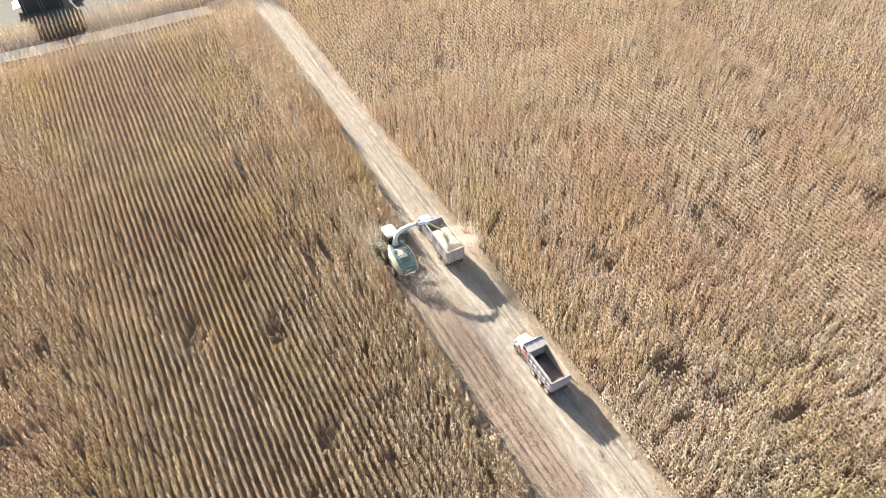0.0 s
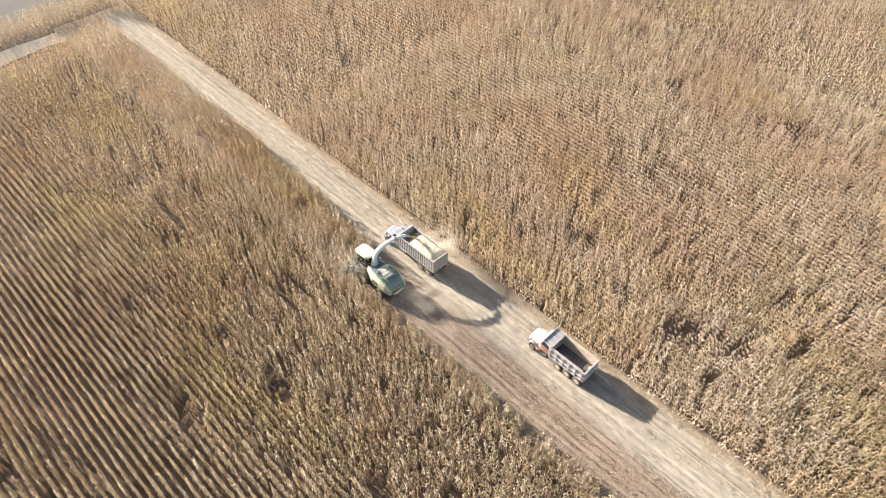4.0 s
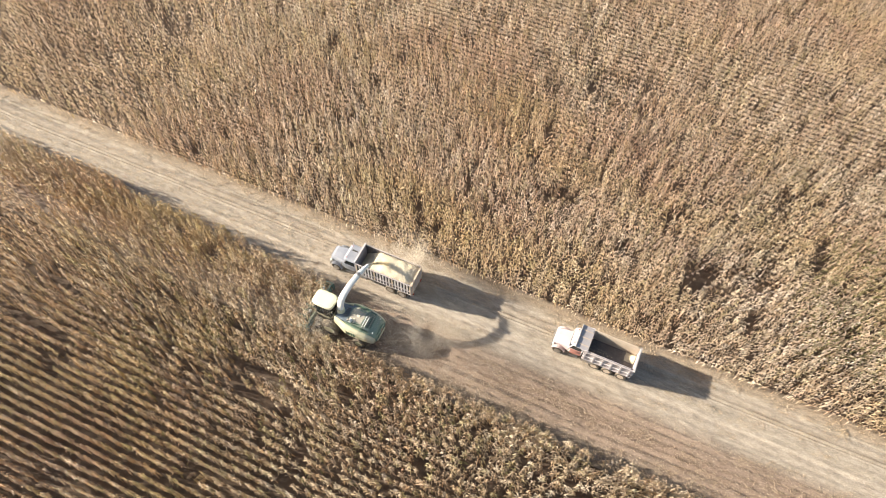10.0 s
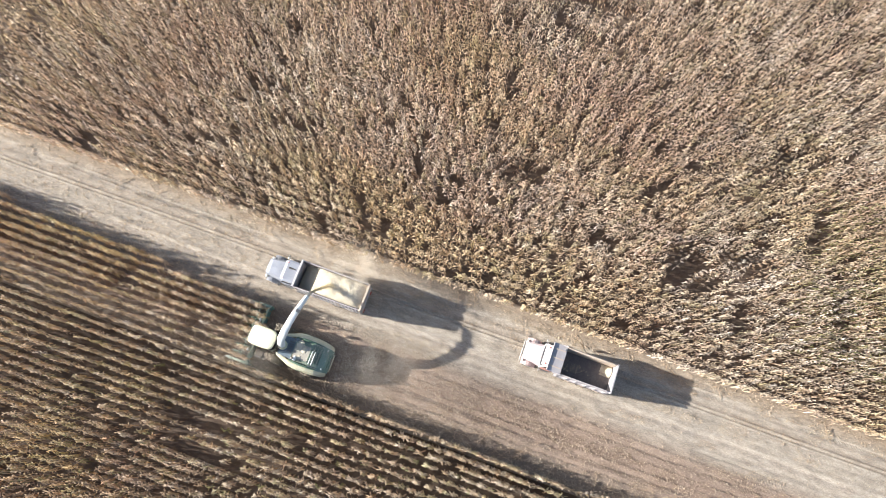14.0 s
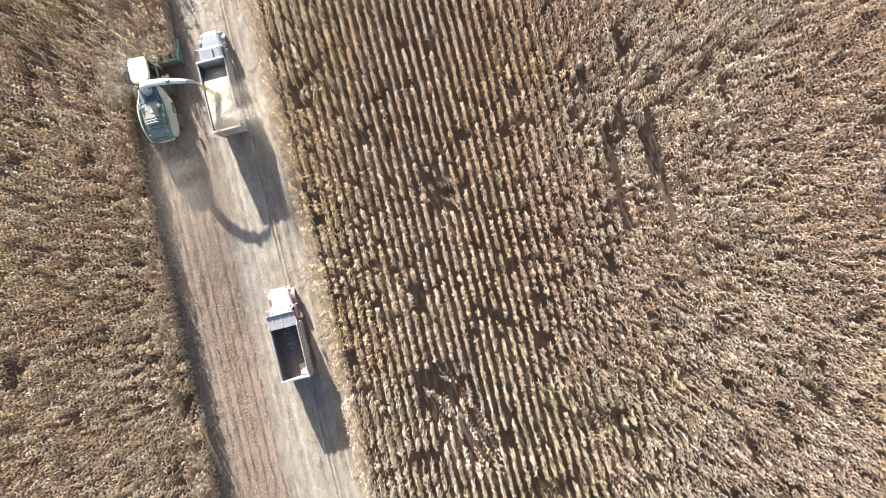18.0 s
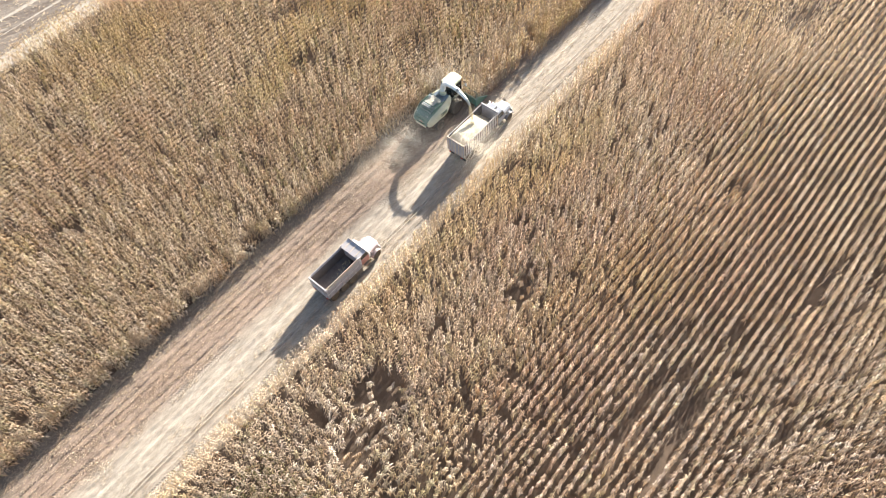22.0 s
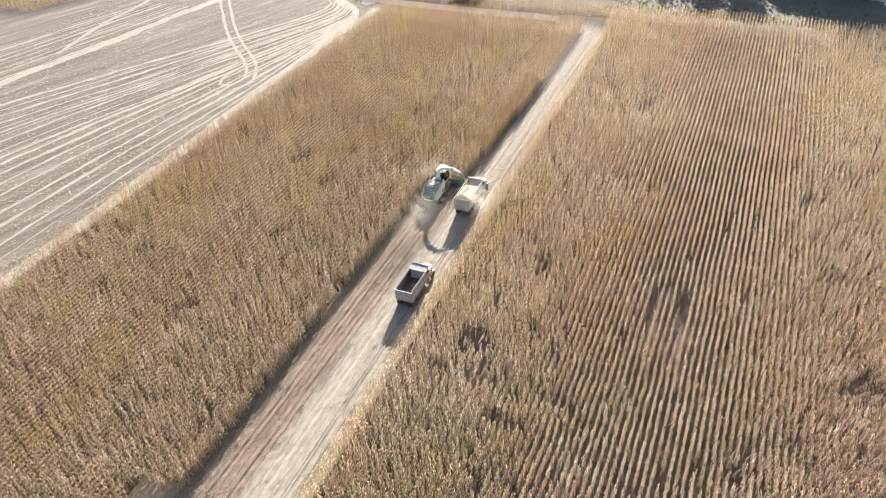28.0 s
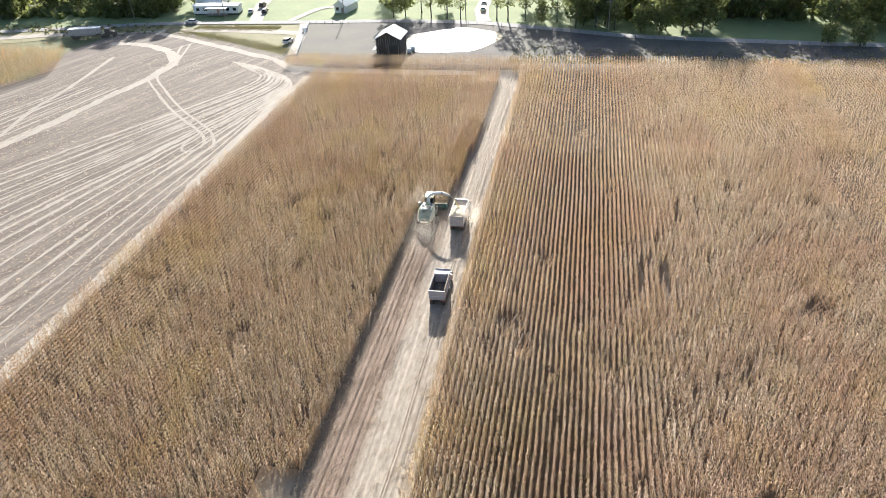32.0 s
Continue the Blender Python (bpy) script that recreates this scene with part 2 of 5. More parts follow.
TIN = surface("bright_tin_roof", (0.68, 0.68, 0.68), (0.80, 0.80, 0.80), 0.4, 0.1, big=0.3, small=3)
SIDING = surface("white_siding", (0.66, 0.65, 0.63), (0.78, 0.77, 0.75), 0.6, big=0.3, small=4)
BARK = surface("grey_bark", (0.08, 0.065, 0.05), (0.17, 0.14, 0.11), 0.9, big=2.0, relief=0.6)
WOOD = surface("grey_timber", (0.20, 0.17, 0.14), (0.32, 0.28, 0.23), 0.85)
LAMP = surface("lamp_lens", (0.70, 0.68, 0.60), (0.80, 0.78, 0.70), 0.15)
AMBER = surface("red_lamp_lens", (0.45, 0.04, 0.02), (0.55, 0.07, 0.03), 0.2)


def glass_matter(name, colour, rough):
    m, nt, nodes, links, bsdf = shader(name)
    bsdf.inputs["Base Color"].default_value = (*colour, 1)
    bsdf.inputs["Roughness"].default_value = rough
    bsdf.inputs["Specular IOR Level"].default_value = 0.8
    return m


GLASS = glass_matter("tinted_glass", (0.02, 0.025, 0.028), 0.06)
m, nt, nodes, links, bsdf = shader("pond_water")
bsdf.inputs["Base Color"].default_value = (0.05, 0.055, 0.045, 1)
bsdf.inputs["Roughness"].default_value = 0.12
bsdf.inputs["IOR"].default_value = 1.33
bump(nt, bsdf, noise_node(nt, 1.2, 4.0, 0.6, (1, 1, 1), True), 0.5, 0.05)
WATER = m


m, nt, nodes, links, bsdf = shader("airborne_dust")
bsdf.inputs["Base Color"].default_value = (0.74, 0.66, 0.54, 1)
bsdf.inputs["Roughness"].default_value, bsdf.inputs["Specular IOR Level"].default_value = 1.0, 0.0
tr, two = nodes.new("ShaderNodeBsdfTranslucent"), nodes.new("ShaderNodeMixShader")
tr.inputs[0].default_value = (0.92, 0.84, 0.72, 1)
two.inputs[0].default_value = 0.65
links.new(bsdf.outputs[0], two.inputs[1])
links.new(tr.outputs[0], two.inputs[2])
links.new(two.outputs[0], nodes["Material Output"].inputs[0])
DUST = m


# ---- mesh helpers ----
def part(name, bm, material, parent, label=""):
    me = bpy.data.meshes.new(name)
    bmesh.ops.recalc_face_normals(bm, faces=bm.faces)
    bm.to_mesh(me)
    bm.free()
    me.materials.append(material)
    ob = new(name, me)
    ob.parent = parent
    return tagged(ob, label)


def thing(name, label, category, at=(0, 0, 0), turn=0.0, group="", kind=""):
    ob = tagged(new(name), label, category, group, kind)
    ob.empty_display_size = 0.2
    ob.matrix_world = pose(*at, 0, 0, turn)
    return ob


def box(bm, x, y, z, sx, sy, sz, bev=0.02, turn=None):
    """A block by its centre and size, with broken edges."""
    out = bmesh.ops.create_cube(bm, size=1.0)
    vs = out["verts"]
    for v in vs:
        v.co = Vector((v.co.x * sx, v.co.y * sy, v.co.z * sz))
    if bev:
        edges = list({e for v in vs for e in v.link_edges})
        res = bmesh.ops.bevel(bm, geom=edges, offset=min(bev, 0.3 * min(sx, sy, sz)), segments=1, affect="EDGES")
        vs = list({v for f in res["faces"] for v in f.verts})
    for v in vs:
        v.co = (turn @ v.co if turn else v.co) + Vector((x, y, z))
    return bm


def block(*a, **k):
    return box(bmesh.new(), *a, **k)


def ring_loft(bm, loops, cap=True):
    rows = [[bm.verts.new(p) for p in loop] for loop in loops]
    n = len(rows[0])
    for a, b in zip(rows, rows[1:]):
        for i in range(n):
            bm.faces.new((a[i], a[(i + 1) % n], b[(i + 1) % n], b[i]))
    if cap:
        bm.faces.new(rows[0][::-1])
        bm.faces.new(rows[-1])
    return bm


def frames_along(pts):
    pts = [Vector(p) for p in pts]
    out = []
    for i, p in enumerate(pts):
        d = (pts[min(i + 1, len(pts) - 1)] - pts[max(i - 1, 0)]).normalized()
        side = d.cross(Vector((0, 0, 1)))
        side = side.normalized() if side.length > 1e-4 else Vector((1, 0, 0))
        out.append((p, side, side.cross(d)))
    return out


def tube(bm, pts, radii, n=8, flat=1.0):
    """A pipe along points; flat: its height over its width."""
    if isinstance(radii, (int, float)):
        radii = [radii] * len(pts)
    loops = []
    for (p, s, u), r in zip(frames_along(pts), radii):
        loops.append([p + s * (r * math.cos(2 * math.pi * (k + 0.5) / n)) + u * (r * flat * math.sin(2 * math.pi * (k + 0.5) / n)) for k in range(n)])
    return ring_loft(bm, loops)


def prism(bm, outline, x0, x1):
    """An outline of (y, z) pulled from x0 to x1."""
    return ring_loft(bm, [[(x, y, z) for y, z in outline] for x in (x0, x1)])


def lathe_x(bm, profile, n=28, at=(0, 0, 0)):
    """A body of revolution about the x axis, of (x, radius)."""
    return ring_loft(bm, [[(at[0] + x, at[1] + r * math.cos(2 * math.pi * k / n), at[2] + r * math.sin(2 * math.pi * k / n)) for k in range(n)] for x, r in profile])


def mesh_arrays(name, verts, tris, material):
    """A mesh from numpy arrays of corners and triangles."""
    me = bpy.data.meshes.new(name)
    me.vertices.add(len(verts))
    me.vertices.foreach_set("co", np.ascontiguousarray(verts, dtype=np.float32).ravel())
    me.loops.add(3 * len(tris))
    me.loops.foreach_set("vertex_index", np.ascontiguousarray(tris, dtype=np.int32).ravel())
    me.polygons.add(len(tris))
    me.polygons.foreach_set("loop_start", np.arange(0, 3 * len(tris), 3, dtype=np.int32))
    me.update()
    me.materials.append(material)
    return new(name, me)


GRIDS = {}


def vnoise(x, y, size, seed):
    """Smooth noise from 0 to 1 over the plan, with lumps of that size in metres."""
    if seed not in GRIDS:
        GRIDS[seed] = np.random.default_rng(seed).random((256, 256))
    g = GRIDS[seed]
    u, v = np.asarray(x) / size + 1000.0, np.asarray(y) / size + 1000.0
    i, j = np.floor(u).astype(int), np.floor(v).astype(int)
    a, b = u - i, v - j
    a, b = a * a * (3 - 2 * a), b * b * (3 - 2 * b)
    at = lambda p, q: g[p % 256, q % 256]
    return (at(i, j) * (1 - a) + at(i + 1, j) * a) * (1 - b) + (at(i, j + 1) * (1 - a) + at(i + 1, j + 1) * a) * b


def sheet(name, outline, z, material, label, category, kind="structure"):
    pts = [Vector((x, y, z)) for x, y in outline]
    tris = mathutils.geometry.tessellate_polygon([pts])
    tris = [t if (pts[t[1]] - pts[t[0]]).cross(pts[t[2]] - pts[t[0]]).z > 0 else t[::-1] for t in tris]
    return tagged(mesh_arrays(name, np.array(pts), np.array(tris), material), label, category, "", kind)


def smooth(pts, n=6):
    """A round line through plan points."""
    out = []
    P = [Vector(p) for p in pts]
    P = [2 * P[0] - P[1], *P, 2 * P[-1] - P[-2]]
    for a, b, c, d in zip(P, P[1:], P[2:], P[3:]):
        for k in range(n):
            t = k / n
            out.append(0.5 * (2 * b + (c - a) * t + (2 * a - 5 * b + 4 * c - d) * t * t + (3 * b - a - 3 * c + d) * t ** 3))
    return out + [P[-2]]


def ribbon(name, pts, width, z, material, label, category, rough_edge=0.0, kind="structure", n=6):
    if rough_edge >= 0.5:
        n = max(n, int(max((Vector(q) - Vector(p)).length for p, q in zip(pts, pts[1:]))))
    line = smooth(pts, n)
    bm = bmesh.new()
    last = None
    for i, p in enumerate(line):
        d = (line[min(i + 1, len(line) - 1)] - line[max(i - 1, 0)]).normalized()
        s = Vector((-d.y, d.x))
        w1, w2 = [max(0.05, width / 2 * (1 + rough_edge * (noise.noise((p.x * 0.15, p.y * 0.15, k)) + 0.7 * noise.noise((p.x * 0.7, p.y * 0.7, k))))) for k in (1.7, 5.3)]
        pair = [bm.verts.new((*(p + s * w1), z)), bm.verts.new((*(p - s * w2), z))]
        if last:
            bm.faces.new((last[0], last[1], pair[1], pair[0]))
        last = pair
    me = bpy.data.meshes.new(name)
    bmesh.ops.recalc_face_normals(bm, faces=bm.faces)
    bm.to_mesh(me)
    bm.free()
    me.materials.append(material)
    return tagged(new(name, me), label, category, "", kind)


# ---- ground ----
LANE_L, LANE_R, LANE_AHEAD, FACE = -2.35, 9.65, 2.7, 1.1   # plan of the cut lane; the crop's face before the harvester
FAR = 9.0                                                   # shift of the far end of the field
END = 69.0 + FAR                                            # where the left block ends
OUT = 79.5 + FAR                                            # outer edge of the field
BLOCK = -49.5                                               # left edge of the standing block

sheet("ground", [(-2500, -2500), (2500, -2500), (2500, 2500), (-2500, 2500)], -0.30, LAND, "green and brown farmland reaching to the horizon", "ground")
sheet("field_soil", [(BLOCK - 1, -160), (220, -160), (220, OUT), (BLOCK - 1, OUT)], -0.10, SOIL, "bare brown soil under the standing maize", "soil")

# the cut lane: a fine grid with ruts and tyre marks
lane_m, nt, nodes, links, bsdf = shader("cut_lane")
geo = nodes.new("ShaderNodeNewGeometry")
sep = nodes.new("ShaderNodeSeparateXYZ")
links.new(geo.outputs["Position"], sep.inputs[0])
wob = noise_node(nt, 0.35, 3.0, 0.5, (1, 0.35, 1), True)
xs = math_node(nt, "ADD", sep.outputs[0], math_node(nt, "MULTIPLY", math_node(nt, "SUBTRACT", wob, 0.5), 0.8))
unit = math_node(nt, "DIVIDE", math_node(nt, "ADD", xs, 3.0), 13.0, True)
base = ramp(nt, unit, [(0.0, (0.258, 0.207, 0.152)), (0.10, (0.285, 0.225, 0.166)), (0.17, (0.317, 0.239, 0.179)), (0.30, (0.304, 0.221, 0.161)), (0.44, (0.336, 0.253, 0.189)), (0.49, (0.353, 0.29, 0.223)), (0.54, (0.412, 0.353, 0.277)),
                       (0.61, (0.403, 0.344, 0.273)), (0.65, (0.487, 0.42, 0.332)), (0.70, (0.386, 0.332, 0.26)), (0.79, (0.42, 0.361, 0.286)), (0.83, (0.353, 0.298, 0.231)), (0.90, (0.445, 0.386, 0.307)), (1.0, (0.336, 0.269, 0.193))])
grain = noise_node(nt, 2.2, 6.0, 0.75, (1, 0.3, 1), True)
grit = noise_node(nt, 11.0, 5.0, 0.8, (1, 0.6, 1), True)
col = mix(nt, 1.0, base, ramp(nt, grain, [(0.32, (0.66, 0.64, 0.62)), (0.68, (1.15, 1.15, 1.15))]), "MULTIPLY")
col = mix(nt, 1.0, col, ramp(nt, grit, [(0.34, (0.62, 0.60, 0.58)), (0.66, (1.25, 1.25, 1.25))]), "MULTIPLY")
links.new(col, bsdf.inputs["Base Color"])
bsdf.inputs["Roughness"].default_value = 0.95
bump(nt, bsdf, grit, 0.7, 0.06)

RUTS = [(4.35, 0.22, 0.05), (5.15, 0.16, 0.03), (5.9, 0.28, 0.06), (7.3, 0.11, 0.16), (7.75, 0.26, 0.06), (8.6, 0.25, 0.04), (0.0, 0.3, 0.04), (2.3, 0.3, 0.04), (-0.9, 0.25, 0.03)]


def lane_height(x, y):
    z = 0.02 + 0.06 * (vnoise(x, y, 0.5, 3) - 0.4) + 0.10 * (vnoise(x, y, 3.0, 4) - 0.5)
    for cx, w, d in RUTS:
        off = (x - cx - 0.35 * (vnoise(0 * x + cx * 9, y, 14.0, 5) - 0.5)) / w
        z = z - d * np.exp(-off ** 2 * 1.5) + 0.5 * d * np.exp(-(np.abs(off) - 1.6) ** 2 * 3)
    return np.maximum(z, -0.05)


gx, gy = np.arange(LANE_L - 0.9, LANE_R + 0.9, 0.075), np.concatenate([np.arange(-158, -86, 1.2), np.arange(-86, 12, 0.4), np.arange(12, END + 6, 0.9)])
X, Y = np.meshgrid(gx, gy, indexing="ij")
Z = lane_height(X, Y)
idx = np.arange(X.size).reshape(X.shape)
a, b, c, d = idx[:-1, :-1].ravel(), idx[1:, :-1].ravel(), idx[1:, 1:].ravel(), idx[:-1, 1:].ravel()
tagged(mesh_arrays("harvested_lane", np.stack([X.ravel(), Y.ravel(), Z.ravel()], 1), np.concatenate([np.stack([a, b, c], 1), np.stack([a, c, d], 1)]), lane_m),
       "pale rutted lane of cut stubble and tyre tracks through the maize", "dirt lane", "", "structure")

bm = bmesh.new()
bmesh.ops.create_grid(bm, x_segments=24, y_segments=220, size=1.0)
for v in bm.verts:
    v.co = Vector((-5.4 + 2.6 * v.co.x, -110.0 + 48.0 * v.co.y, -0.02 + 0.06 * noise.noise((v.co.x * 5, v.co.y * 30, 0))))
me = bpy.data.meshes.new("harvested_lane")
bm.to_mesh(me)
bm.free()
me.materials.append(STUBBLE)
tagged(new("harvested_lane", me), "wider cut headland of pale stubble and straw", "dirt lane", "", "structure")
ribbon("harvested_lane", [(6.8, END - 8), (6.4, END - 3), (3.0, END + 0.6), (-4.0, END + 1.8), (-25.0, END + 2.0), (-45.0, END + 2.0), (-60.0, END + 4.0)], 4.0, -0.02, TRACK, "pale lane bending round the end of the block", "dirt lane", 0.2)

# ---- standing maize ----
HOLES = [  # x, y, half width, half length, how bare
    (18.7, -32.0, 1.8, 2.8, 0.85), (20.5, -37.0, 1.6, 2.4, 0.8), (22.0, -16.0, 1.5, 2.4, 0.7), (26.0, -43.0, 2.2, 1.6, 0.85), (31.0, -38.0, 2.6, 1.3, 0.6),
    (37.8, -19.0, 0.42, 5.0, 1.0), (41.1, -18.0, 0.5, 5.6, 1.0), (40.3, -8.0, 0.4, 2.5, 0.9), (44.8, 2.5, 0.4, 5.0, 0.9), (47.9, 4.0, 0.4, 4.0, 0.9),
    (-17.8, -6.0, 1.2, 2.2, 0.8), (-18.2, 3.0, 0.9, 1.6, 0.8), (-26.0, -3.0, 1.2, 2.0, 0.7), (-3.0, -29.5, 1.1, 1.7, 0.8), (-20.0, -40.5, 1.6, 1.3, 0.85), (-17.5, -22.0, 1.3, 2.0, 0.7),
    (-8.0, 2.0, 0.4, 3.2, 0.9), (-10.5, 1.0, 0.4, 2.6, 0.9), (-13.0, 25.0, 0.4, 4.0, 0.9), (-15.4, 22.0, 0.4, 3.2, 0.9), (-8.5, 27.0, 0.4, 4.0, 0.9),
    (-34.0, -33.0, 2.2, 1.0, 0.8), (-46.0, -8.0, 3.0, 1.0, 0.8), (-41.0, -30.0, 2.4, 1.2, 0.7), (62.0, -25.0, 2.2, 3.0, 0.8), (58.0, -5.0, 1.6, 2.6, 0.7), (27.0, 36.0, 1.8, 2.2, 0.7),
    (55.0, 12.0, 2.0, 1.4, 0.7), (68.0, 8.0, 1.6, 2.6, 0.8), (33.0, 8.0, 1.0, 1.4, 0.6), (50.0, -40.0, 1.3, 2.0, 0.7), (13.0, -4.5, 1.0, 1.2, 0.5), (-24.0, 14.0, 1.2, 1.5, 0.6),
]


def bareness(x, y):
    out = np.zeros_like(x)
    wx, wy = x + 1.6 * (vnoise(x, y, 1.3, 11) - 0.5), y + 2.2 * (vnoise(x, y, 1.6, 12) - 0.5)
    for hx, hy, rx, ry, k in HOLES:
        near = (np.abs(x - hx) < rx + 3) & (np.abs(y - hy) < ry + 3)
        d = ((wx[near] - hx) / rx) ** 2 + ((wy[near] - hy) / ry) ** 2 if rx > 0.6 else ((x[near] - hx) / rx) ** 2 + ((wy[near] - hy) / ry) ** 8
        out[near] = np.maximum(out[near], k * (d < 1))
    return out


def lodged(x, y):
    """How far the stand is blown over, 0 to 1."""
    big = np.clip((vnoise(x, y, 22.0, 21) - 0.42) * 3.2, 0, 1) * np.clip((x - 22) / 18, 0, 1)
    core = 0.28 * np.exp(-(((x - 31) / 8) ** 2 + ((y + 38) / 12) ** 2)) + 0.18 * np.exp(-(((x - 66) / 12) ** 2 + ((y + 14) / 28) ** 2))
    return np.clip(0.16 * big + core, 0, 1)


def lane_curve(y):
    """Left edge of the lane, which bends away at the far end."""
    return np.where(y < FACE, LANE_L, LANE_AHEAD + np.clip(0.045 * y, 0, 1.9)) + 0.5 * (vnoise(0 * y + 5, y, 4.0, 31) - 0.5)


def standing(x, y):
    left = (x > BLOCK + 1.6 * (vnoise(y, y, 7.0, 33) - 0.5) + np.where(y < -8, -0.5, 0)) & (x < lane_curve(y)) & (y < END - 1.0 + 0.02 * x + 0.8 * np.sin(x * 0.2))
    left &= ~((x > -6.5 + 1.5 * np.sin(y * 0.9)) & (y < -63.0 + 0.5 * np.sin(x * 1.7)))
    turn_r = LANE_R - 7.0 + np.sqrt(49.0 - np.clip(y - (END - 3.0), 0, 6.99) ** 2)
    right = (x > turn_r + 0.3 * (vnoise(0 * y + 9, y, 3.0, 32) - 0.5)) & (y < OUT)
    lid = (x > -62.0) & (x < LANE_R + 1) & (y > OUT - 6.2 - 1.6 * np.clip((x + 8) / 17, 0, 1) ** 2) & (y < OUT)
    rest = (x < -134.0 - 0.45 * np.abs(y - 64 - FAR)) & (y < 86 + FAR) & (y > 36 + FAR)
    return left | right | lid | rest


def maize(name, x0, x1, y0, y1, step, leaves, wide, label, seed, matter=CORN, tall=2.62, tufts=0.08):
    rng = np.random.default_rng(seed)
    row_x = LANE_R + 0.45 + 0.762 * np.arange(math.ceil((x0 - LANE_R - 0.45) / 0.762), math.floor((x1 - LANE_R - 0.45) / 0.762) + 1)
    ys = np.arange(y0, y1, step)
    x, y = [v.ravel() for v in np.meshgrid(row_x, ys, indexing="ij")]
    y = y + rng.uniform(-0.4, 0.4, x.size) * step
    x = x + rng.normal(0, 0.02, x.size) + 0.2 * (vnoise(x, y, 9.0, 41) - 0.5)
    bare = bareness(x, y)
    wide_gap = bare < 0.88
    fall = np.clip(np.maximum(lodged(x, y), np.where(wide_gap, bare * 1.15, 0)), 0, 1)
    keep = standing(x, y) & (rng.random(x.size) > np.where(wide_gap, 0.55 * bare, bare)) & (rng.random(x.size) > 0.04 + 0.55 * (vnoise(x, y, 1.3, 42) > 0.80) + 0.10 * fall + tufts * 0.75 * (vnoise(x, y, 0.85, 50) < 0.36))
    x, y, fall = x[keep], y[keep], fall[keep]
    n = x.size
    H = tall + (0.16 + 0.9 * tufts) * (vnoise(x, y, 0.85, 50) - 0.5) + 0.35 * (vnoise(x, y, 6.0, 43) - 0.5) + rng.normal(0, 0.06, n) - 0.75 * fall * (0.4 + vnoise(x, y, 2.0, 44))
    tilt = fall * (0.35 + 1.3 * vnoise(x, y, 1.7, 45))
    ang = radians(-65) + 1.3 * (vnoise(x, y, 4.0, 46) - 0.5) + rng.normal(0, 0.35, n)
    # neighbours lean together into tufts
    lean = np.stack([tilt * np.cos(ang) + (0.05 + 0.6 * tufts) * (vnoise(x, y, 1.1, 48) - 0.5), tilt * np.sin(ang) + 0.75 * (vnoise(x, y, 1.1, 49) - 0.5)], 1) + rng.normal(0, 1, (n, 2)) * np.array([0.03, 0.06])
    # each plant is one piece: a bent stalk with four nodes, narrow leaves that arch out of them and hang, a tassel
    up = np.array([0.0, 0.0, 1.0])
    az0 = rng.uniform(0, 2 * np.pi, n)
    spread = rng.uniform(0.8, 1.25, n)
    nodes_at = (0.32, 0.60, 0.82, 1.0)
    node = [np.stack([x + lean[:, 0] * f ** 1.5, y + lean[:, 1] * f ** 1.5, H * f], 1) for f in nodes_at]
    thick = np.stack([np.cos(az0), np.sin(az0), 0 * az0], 1) * 0.03
    foot = np.stack([x, y, 0 * x - 0.1], 1)
    crest = node[3] + np.stack([0.15 * lean[:, 0], 0.15 * lean[:, 1], 0.12 * H], 1) + rng.normal(0, 0.06, (n, 3))
    V = [foot - thick, foot + thick] + node + [p + thick for p in node[:3]] + [crest + thick * wide, crest - thick * wide]
    own = np.arange(n)
    T = [np.stack([own + i * n, own + j * n, own + k * n], 1) for i, j, k in ((0, 1, 2), (2, 6, 3), (3, 7, 4), (4, 8, 5), (5, 9, 10))]
    base = 11 * n
    low = max(1, leaves // 5)               # withered leaves below, a tuft of short ones above
    for k in range(leaves):
        top = (k + 0.6) / leaves
        at_node = 0 if k < low else 1 + min(2, int(3 * ((k - low) / (leaves - low)) ** 1.15))
        az = az0 + 2.4 * k + rng.normal(0, 0.5, n)
        # blown leaves stream with the lean
        ox, oy = np.cos(az) + 1.3 * lean[:, 0], np.sin(az) + 1.3 * lean[:, 1]
        ln = np.hypot(ox, oy) + 1e-6
        out = np.stack([ox / ln, oy / ln, 0 * ox], 1)
        side = np.stack([-out[:, 1], out[:, 0], 0 * ox], 1)
        root = node[at_node]
        L = rng.uniform(0.28, 0.56, n) * (1.28 - 0.48 * top) * wide ** 0.5 * spread
        W = rng.uniform(0.018, 0.033, n) * wide
        if k < low:
            L, W = L * 0.9, W * 1.6
        rise, droop = rng.uniform(-0.06, 0.20, n) + 0.20 * top ** 2, rng.uniform(0.20, 0.65, n) * (1.15 - 0.45 * top)
        twist = rng.uniform(-0.8, 0.8, n)[:, None]
        reach = np.stack([0.42 * L, 0.74 * L, 0 * L], 1)
        mid = root + out * reach * 0.6 + up * rise[:, None]
        tip = root + out * reach + up * (rise - droop)[:, None]
        hw = (side + up * twist) * W[:, None]
        V += [mid + hw, mid - hw, tip]
        q = base + own
        T += [np.stack([own + (2 + at_node) * n, q, q + n], 1), np.stack([q, q + 2 * n, q + n], 1)]
        base += 3 * n
    return tagged(mesh_arrays(name, np.concatenate(V), np.concatenate(T), matter), label, "maize crop", "standing maize", "stuff")


